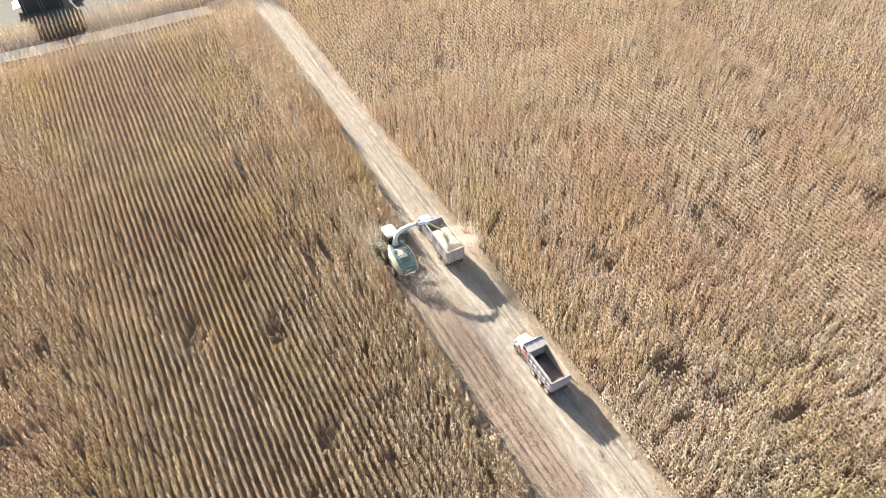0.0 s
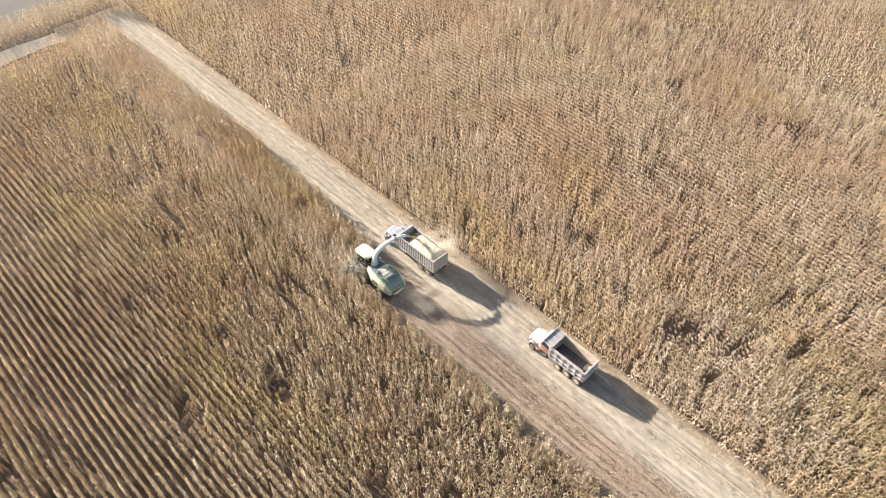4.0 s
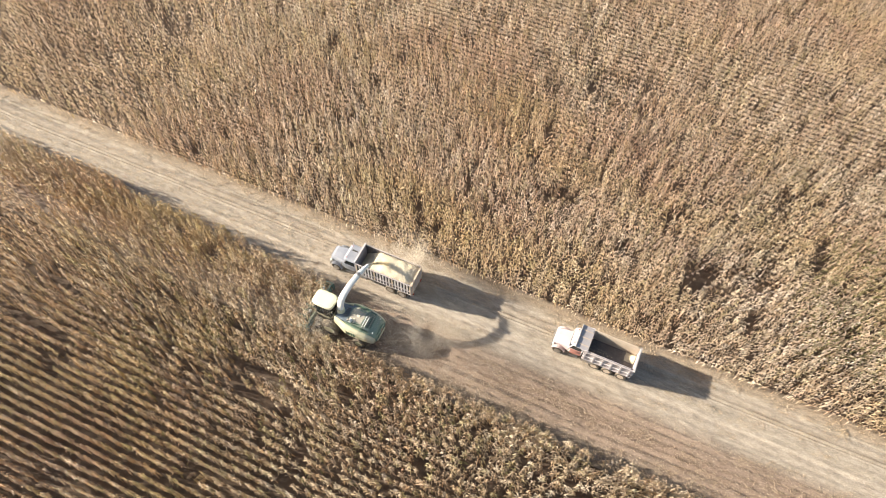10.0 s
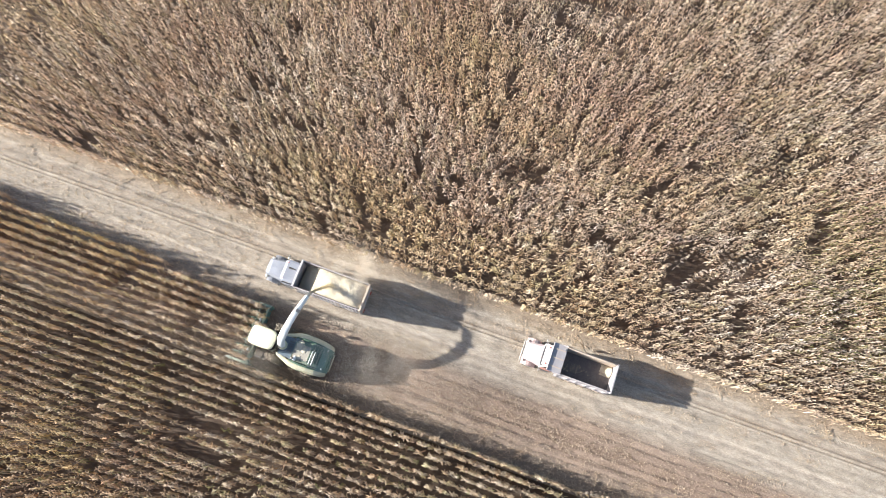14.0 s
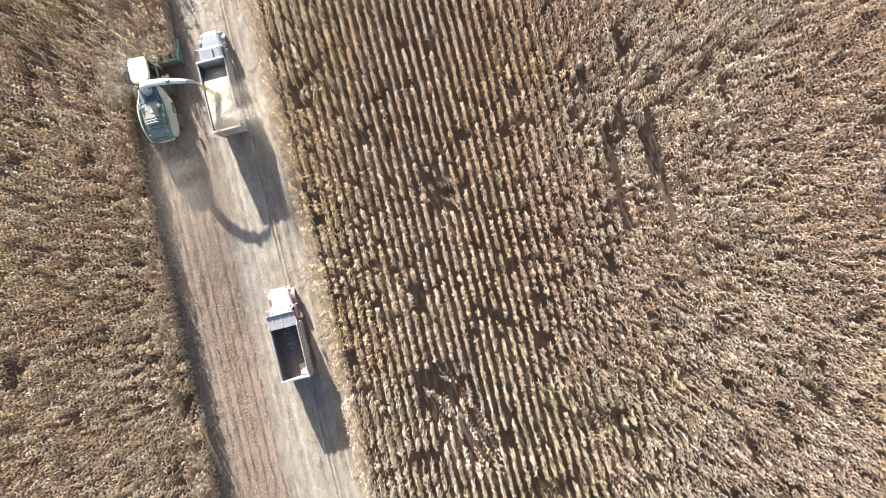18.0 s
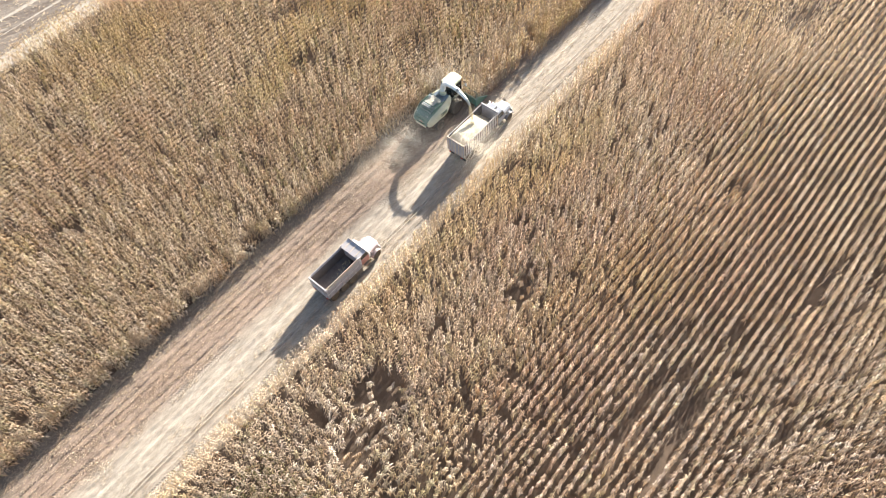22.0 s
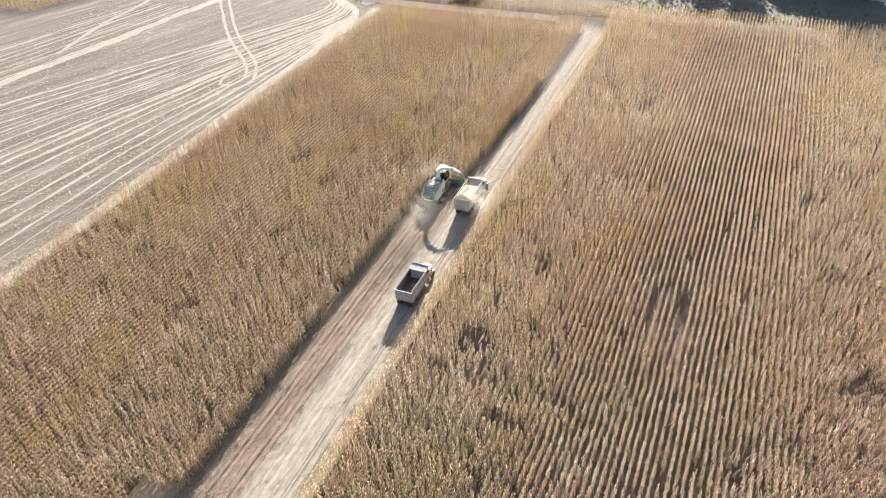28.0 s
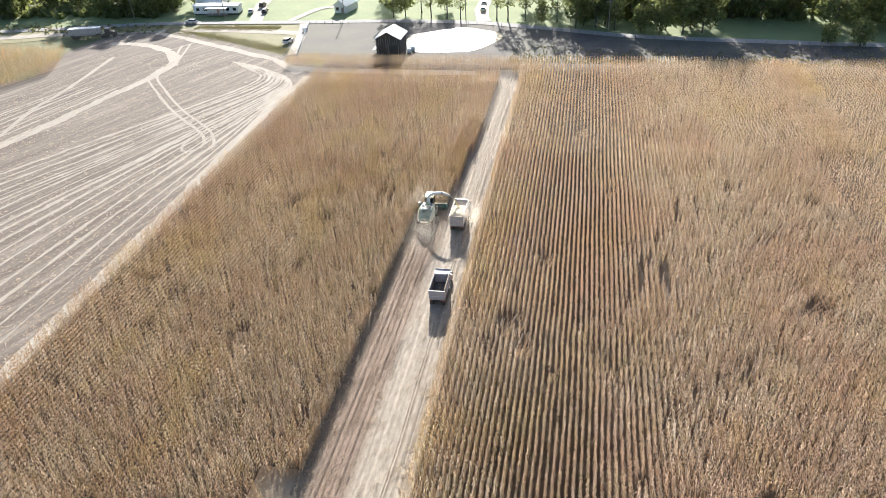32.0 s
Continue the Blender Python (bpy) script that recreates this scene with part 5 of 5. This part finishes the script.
# ---- beyond the field ----
def tree_mesh(seed, height, width, leaves, leaf, trunk_h, fill=1.0):
    """Trunk with limbs, and a crown of many leaf sprays in uneven clumps."""
    rng = np.random.default_rng(seed)
    bm = bmesh.new()
    tube(bm, [(0, 0, -0.3), (0.1, 0, trunk_h * 0.5), (0.0, 0.1, trunk_h), (0.1, 0.0, height * 0.7)], [0.045 * height ** 0.8, 0.03 * height ** 0.8, 0.024 * height ** 0.8, 0.04], 8)
    clumps = []
    for k in range(16):
        a, z = k * 2.4 + rng.uniform(-0.5, 0.5), trunk_h + (height - trunk_h) * (k + 0.7) / 16.5
        rel = (z - trunk_h) / (height - trunk_h)
        r = width * 0.5 * (math.sin(math.pi * (0.16 + 0.8 * rel)) ** 0.7) * rng.uniform(0.4, 0.95)
        c = (r * math.cos(a), r * math.sin(a), z)
        clumps.append((c, width * rng.uniform(0.15, 0.26)))
        tube(bm, [(0, 0, max(trunk_h * 0.8, z - r * 0.9)), (c[0] * 0.5, c[1] * 0.5, z - r * 0.25), c], [0.09, 0.06, 0.02], 5)
    me = bpy.data.meshes.new("trunk")
    bm.to_mesh(me)
    bm.free()
    me.materials.append(BARK)
    cs, rs = np.array([c for c, _ in clumps]), np.array([r for _, r in clumps])
    pick = rng.integers(0, len(clumps), leaves)
    d = rng.normal(0, 1, (leaves, 3))
    d /= np.linalg.norm(d, axis=1)[:, None]
    p = cs[pick] + d * (rs[pick] * rng.uniform(0.35, 1.05, leaves) ** 0.6 * fill)[:, None] * np.array([1.15, 1.15, 0.8])
    u, v = rng.normal(0, 1, (leaves, 3)) * leaf, rng.normal(0, 1, (leaves, 3)) * leaf
    V = np.stack([p, p + u, p + u + v, p + v], 1).reshape(-1, 3)
    q = 4 * np.arange(leaves)
    crown = mesh_arrays("crown", V, np.concatenate([np.stack([q, q + 1, q + 2], 1), np.stack([q, q + 2, q + 3], 1)]), TREE_LEAF)
    trunk = new("trunk", me)
    t = tagged(new("tree"), "tall leafy green tree beyond the road", "tree", "trees beyond the road")
    trunk.parent = crown.parent = t
    return t


KINDS = [tree_mesh(1, 13, 9, 1500, 0.34, 3.0), tree_mesh(2, 16, 10, 1700, 0.36, 3.5), tree_mesh(3, 9, 7.5, 1200, 0.28, 1.8), tree_mesh(4, 15, 6, 700, 0.26, 5.0, 0.9)]
KINDS[2]["label"], KINDS[3]["label"] = "small round green tree beside the road", "slender open-crowned tree on the lawn"
rng = np.random.default_rng(77)
spots = []
for k in range(46):   # wood at the western end
    spots.append((rng.uniform(-235, -136), None, rng.choice([0, 1, 1, 2]), rng.uniform(0.8, 1.15)))
spots = [(x, 126 + F + 0.10 * max(0, x + 190) + 34 * rng.random() ** 1.4, k, s) for x, _, k, s in spots]
for k in range(52):   # wood at the eastern end
    x = rng.uniform(22, 150)
    spots.append((x, 121 + F - 0.10 * min(x, 60) + (9 if 66 < x < 98 else 0) + 34 * rng.random() ** 1.3, rng.choice([0, 1, 1]), rng.uniform(0.85, 1.25)))
for x, y, k, s in ((50, 112, 2, 1.15), (57, 113, 1, 1.1), (63, 114, 0, 1.15), (60, 119, 1, 1.05), (97, 102, 2, 0.75), (105, 100, 2, 0.95), (44, 113, 2, 0.9), (12, 124, 2, 0.7), (36, 116, 3, 0.9), (30, 119, 3, 1.0), (26, 121, 2, 0.8),
                   (-42, 131, 1, 0.9), (-38, 133, 0, 0.9), (-28, 131, 3, 0.85), (-22, 130, 3, 0.9), (-17, 129, 3, 0.75), (-4, 128, 3, 0.9), (0, 127, 3, 0.95), (6, 127, 3, 0.9), (12, 128, 3, 1.0), (17, 126, 3, 0.9), (-33, 138, 3, 0.9), (-25, 142, 0, 0.8),
                   (-128, 146, 1, 1.0), (-133, 138, 0, 1.0), (-50, 160, 0, 1.0), (5, 145, 1, 0.9), (14, 150, 1, 1.0)):
    spots.append((x, y + F, k, s))
used = set()
for x, y, k, s in spots:
    m = pose(x, y, -0.2, 0, 0, rng.uniform(0, 360)) @ Matrix.Diagonal((s, s, s * rng.uniform(0.9, 1.1), 1))
    if k in used:
        ob = copy_thing(KINDS[k], m)
        ob.matrix_basis = m
    else:
        used.add(k)
        KINDS[k].matrix_basis = m


def gable_house(name, label, at, turn, w, l, h, ridge, wall_mat, roof_mat, openings):
    """A gabled building, its ridge along y, with its front gable at -y."""
    t = thing(name, label, "building", at, turn)
    bm = bmesh.new()
    loop = [(-w / 2, 0), (w / 2, 0), (w / 2, h), (0, ridge - 0.1), (-w / 2, h)]
    ring_loft(bm, [[(x, y, z) for x, z in loop] for y in (0, l)])
    walls = part("wall", bm, wall_mat, t)
    for s in (-1, 1):
        bm = bmesh.new()
        d = Vector((s * (w / 2 + 0.5), 0, h - 0.5 * (ridge - h) / (w / 2)))
        ring_loft(bm, [[(0, y, ridge), (d.x, y, d.z), (d.x, y, d.z + 0.14), (0, y, ridge + 0.14)] for y in (-0.6, l + 0.6)])
        roof = part("roof", bm, roof_mat, t)
        for k in range(int(l / 1.2)):
            y = -0.4 + 1.2 * k
            part("roof_seam", ring_loft(bmesh.new(), [[(0, y + a, ridge + 0.14), (d.x, y + a, d.z + 0.14), (d.x, y + a, d.z + 0.2), (0, y + a, ridge + 0.2)] for a in (0, 0.08)]), roof_mat, roof)
    for nm, x, z, ww, hh, mat_ in openings:
        o = part(nm, block(x, -0.03, z, ww, 0.12, hh, 0.01), mat_, t)
        for s in (-1, 1):
            part("frame", block(x + s * (ww / 2 + 0.06), -0.05, z, 0.12, 0.16, hh + 0.2, 0.01), WOOD, o)
    return t


barn = gable_house("barn", "dark timber barn with a bright tin roof beside the pond", (-32.8, 87.5 + F, -0.2), 0, 7.6, 8.5, 4.9, 6.9, BARN_WALL, TIN,
                   [("doorway", -1.8, 1.4, 2.7, 2.8, BLACK), ("doorway", 1.7, 1.4, 3.0, 2.8, BLACK), ("hatch", 0, 5.1, 1.1, 1.1, BLACK)])
for k in range(11):
    part("wall_board", block(-3.6 + 0.72 * k, -0.06, 3.85, 0.1, 0.05, 1.8, 0), WOOD, barn)
part("lean_to", block(-4.5, 2.5, 1.4, 1.5, 4.0, 0.15, 0.02, Matrix.Rotation(-0.25, 3, "Y")), TIN, barn)
bale = thing("wrapped_bale", "white plastic-wrapped bale beside the barn", "bale", (-26.6, 89.5 + F, -0.2))
part("bale", lathe_x(bmesh.new(), [(-0.7, 0.3), (-0.66, 0.75), (0.66, 0.75), (0.7, 0.3)], 20, (0, 0, 0.72)), SIDING, bale)
copy_thing(bale, pose(-26.2, 91.6 + F, -0.2, 0, 0, 40))
copy_thing(bale, pose(-69.0, 112 + F, -0.2, 0, 0, 70))
gable_house("cottage", "small white cottage on the lawn", (-64.0, 137 + F, -0.2), -12, 5.0, 9.0, 2.9, 4.6, SIDING, SIDING, [("window", -1.2, 1.5, 1.0, 1.1, GLASS), ("door", 1.0, 1.05, 0.95, 2.05, WOOD)])
gable_house("house", "white house behind the mobile home", (-114, 145 + F, -0.2), 84, 7.0, 11.0, 3.0, 4.8, SIDING, TIN, [("window", -1.5, 1.6, 1.1, 1.2, GLASS), ("window", 1.5, 1.6, 1.1, 1.2, GLASS)])

home = thing("mobile_home", "long white mobile home with a shaded porch", "building", (-113, 134 + F, -0.2), 3)
part("wall", block(0, 2.2, 1.9, 18, 4.4, 2.8, 0.05), SIDING, home)
part("skirting", block(0, 2.2, 0.3, 17.8, 4.2, 0.7, 0.02), BARN_WALL, home)
part("roof", prism(bmesh.new(), [(-0.35, 3.25), (4.75, 3.25), (4.75, 3.4), (2.2, 3.85), (-0.35, 3.4)], -9.3, 9.3), TIN, home, "bright tin roof")
for x in (-7.2, -4.2, 4.8, 7.6):
    win = part("window", block(x, -0.03, 2.1, 1.3, 0.1, 1.1, 0.02), GLASS, home)
    part("window_frame", block(x, -0.07, 2.68, 1.5, 0.1, 0.1, 0.01), SIDING, win)
part("door", block(1.0, -0.03, 1.6, 0.95, 0.1, 2.05, 0.02), RED, home)
porch = part("porch_roof", block(1.2, -1.6, 3.0, 8.5, 3.0, 0.14, 0.02), TIN, home, "white porch roof")
part("porch_floor", block(1.2, -1.5, 0.55, 8.3, 2.8, 0.14, 0.02), WOOD, home)
for x in (-2.9, -0.2, 2.6, 5.3):
    part("porch_post", block(x, -2.9, 1.75, 0.12, 0.12, 2.4, 0.01), SIDING, porch)


def car(name, label, at, turn, paint, tall=1.5):
    t = thing(name, label, "car", at, turn, "parked cars")
    part("body", ring_loft(bmesh.new(), [[(x, y, z) for y, z in ((-2.2, 0.35), (-2.28, 0.7), (-2.15, tall * 0.64), (1.0, tall * 0.66), (2.1, tall * 0.56), (2.28, 0.62), (2.2, 0.35))] for x in (-0.88, 0.88)]), paint, t)
    part("window_band", ring_loft(bmesh.new(), [[(x * w, y * 1.0 + (0 if z < 1.2 else -0.1 * y), z) for x, y in ((-1, -2.0), (1, -2.0), (1, 0.9), (-1, 0.9))] for z, w in ((tall * 0.64, 0.84), (tall * 0.94, 0.70))]), GLASS, t)
    part("roof", block(0, -0.55, tall * 0.97, 1.4, 2.4, 0.1, 0.04), paint, t)
    for s in (-1, 1):
        for y in (-1.4, 1.4):
            wheel(t, s * 0.8, y, 0.33, 0.22, rim_mat=STEEL, side=s)
    return t


Z0 = -0.08
car("parked_car", "white car beside the mobile home", (-100, 137 + F, Z0), 20, WHITE)
car("parked_car", "dark van on the gravel drive", (-99, 146 + F, Z0), 5, BLACK, 2.0)
car("parked_car", "dark car on the gravel drive", (-94.5, 137.5 + F, Z0), 10, BLACK)
car("parked_car", "white car on the country road", (-117, 121.6 + F, -0.03), 82, WHITE)
car("parked_car", "white pickup-sized car on the field track", (-70, 98.5 + F, Z0), -8, WHITE, 1.7)
car("parked_car", "yellow car on the drive between the trees", (-10.5, 141 + F, Z0), 4, ROOFCREAM)
car("parked_car", "white car on the drive between the trees", (-11.5, 150 + F, Z0), 4, WHITE)

semi = thing("grain_lorry", "dark tractor unit with a long silver grain trailer", "lorry", (-152.5, 100.5 + F, -0.1), -76)
tr = part("trailer", ring_loft(bmesh.new(), [[(-1.2, y, z0), (-1.0, y, z0 - 0.5), (1.0, y, z0 - 0.5), (1.2, y, z0), (1.25, y, 3.5), (-1.25, y, 3.5)] for y, z0 in ((0, 1.9), (2.5, 1.5), (8.5, 1.5), (10.8, 2.2))]), BOX_GREY, semi, "long pale grey trailer")
for k in range(14):
    for s in (-1, 1):
        part("trailer_rib", block(s * 1.27, 0.3 + 0.79 * k, 2.6, 0.05, 0.1, 1.7, 0), WHITE, tr)
part("trailer_rim", block(0, 5.4, 3.52, 2.7, 11.0, 0.12, 0.02), TIN, tr)
part("chassis", block(0, 7.0, 1.0, 0.9, 14.0, 0.25, 0.02), DARK_STEEL, semi)
part("sleeper_cab", ring_loft(bmesh.new(), [[(x * w, 13.4 + y * l, z) for x, y in rounded(1, 1, 20, 8)] for z, w, l in ((0.9, 2.2, 2.0), (2.2, 2.25, 2.0), (3.0, 2.1, 1.6))]), DARK_STEEL, semi, "dark lorry cab")
part("cab_roof", block(0, 13.3, 3.05, 2.0, 1.6, 0.15, 0.05), WHITE, semi)
part("windscreen", block(0, 14.25, 2.45, 1.9, 0.1, 0.7, 0.02, Matrix.Rotation(0.25, 3, "X")), GLASS, semi)
part("bonnet", ring_loft(bmesh.new(), [[(-w, y, 0.9), (w, y, 0.9), (w, y, z), (-w, y, z)] for y, w, z in ((14.3, 0.95, 2.0), (16.0, 0.8, 1.75))]), DARK_STEEL, semi)
for y in (1.2, 2.5, 11.3, 12.6):
    for s in (-1, 1):
        wheel(semi, s * 0.95, y, 0.52, 0.28, rim_mat=STEEL, side=s, dual=True)
for s in (-1, 1):
    wheel(semi, s * 1.0, 15.4, 0.52, 0.3, rim_mat=STEEL, side=s)

pole = thing("utility_pole", "grey wooden utility pole beside the road", "pole", (-143, 126 + F, -0.2), 0, "utility poles")
part("post", tube(bmesh.new(), [(0, 0, -0.2), (0, 0, 4.5), (0, 0, 10)], [0.16, 0.14, 0.11], 8), WOOD, pole)
arm = part("cross_arm", block(0, 0, 9.4, 2.2, 0.12, 0.14, 0.01), WOOD, pole)
for x in (-0.95, -0.35, 0.35, 0.95):
    part("insulator", tube(bmesh.new(), [(x, 0, 9.45), (x, 0, 9.65)], [0.05, 0.04], 6), SIDING, arm)
for x, y in ((-106, 127), (-60, 129), (-15, 128.5), (34, 114)):
    copy_thing(pole, pose(x, y + F, -0.2))

fence = thing("board_fence", "low white board fence beside the gravel track", "fence")
pts = [(-71.0 + 0.2436 * k, 122.0 + F - 1.0 * k) for k in range(0, 38, 2)]
for x, y in pts:
    part("post", block(x, y, 0.35, 0.14, 0.14, 1.2, 0.01), SIDING, fence)
for (xa, ya), (xb, yb) in zip(pts, pts[1:]):
    for z in (0.35, 0.8):
        rot = Matrix.Rotation(math.atan2(yb - ya, xb - xa), 3, "Z")
        part("rail", block((xa + xb) / 2, (ya + yb) / 2, z, math.hypot(xb - xa, yb - ya), 0.06, 0.2, 0, rot), SIDING, fence)

wire = thing("pasture_fence", "thin post fence along the far road", "fence")
for k in range(60):
    x = -68 + 2.9 * k
    y = np.interp(x, [-74, -38, -10, 2, 21, 38, 59, 85, 110], [121, 123, 121, 118, 112.5, 107, 103.5, 101, 99]) + F
    part("post", tube(bmesh.new(), [(x, y, -0.3), (x, y, 1.1)], 0.06, 5), WOOD, wire)


# rough growth on the verge, the pasture and under the woods
def tussocks(name, n, place, size, label, seed, material=GRASS_LEAF, per=9):
    rng = np.random.default_rng(seed)
    x, y = place(rng, n)
    h = size * rng.uniform(0.5, 1.4, x.size)
    V, T, base = [], [], 0
    for k in range(per):
        a, r = rng.uniform(0, 6.28, x.size), rng.uniform(0.3, 1.0, x.size) * h * 0.9
        root = np.stack([x + rng.normal(0, 0.2, x.size) * h, y + rng.normal(0, 0.2, x.size) * h, 0 * x - 0.2], 1)
        d = np.stack([np.cos(a) * r, np.sin(a) * r, h * rng.uniform(0.5, 1.1, x.size)], 1)
        s = np.stack([-np.sin(a), np.cos(a), 0 * a], 1) * (0.22 * h)[:, None]
        V.append(np.stack([root - s, root + s, root + d + s * 0.8, root + d * 0.9 - s], 1).reshape(-1, 3))
        q = base + 4 * np.arange(x.size)
        T += [np.stack([q, q + 1, q + 2], 1), np.stack([q, q + 2, q + 3], 1)]
        base += 4 * x.size
    return tagged(mesh_arrays(name, np.concatenate(V), np.concatenate(T), material), label, "grass", "", "stuff")


def along_bank(rng, n):
    u = rng.random(n)
    x = -122 + 58 * u
    return x, 110 + F - 24 * u ** 1.1 + rng.normal(2.2, 2.2, n)


tussocks("rough_grass", 3200, along_bank, 0.2, "olive weeds on the bank along the field", 201)
tussocks("rough_grass", 1200, lambda r, n: (r.uniform(-112, -80, n), 116 + F + r.normal(0, 1.6, n)), 0.26, "dark weeds below the road", 202)
tussocks("rough_grass", 400, lambda r, n: (r.uniform(-240, -125, n), 113 + F + r.normal(0, 4, n)), 0.6, "rough weeds along the farm track", 203)
tussocks("rough_grass", 2000, lambda r, n: (r.uniform(5, 125, n), OUT + 2 + r.uniform(0, 20, n) * r.random(n)), 0.32, "tufts of pale grass on the pasture", 204)
tussocks("underwood", 700, lambda r, n: (np.where(r.random(n) < 0.5, r.uniform(-235, -136, n), r.uniform(24, 140, n)), 128 + F + r.uniform(0, 30, n)), 2.6, "dark bushes under the trees", 205, TREE_LEAF)
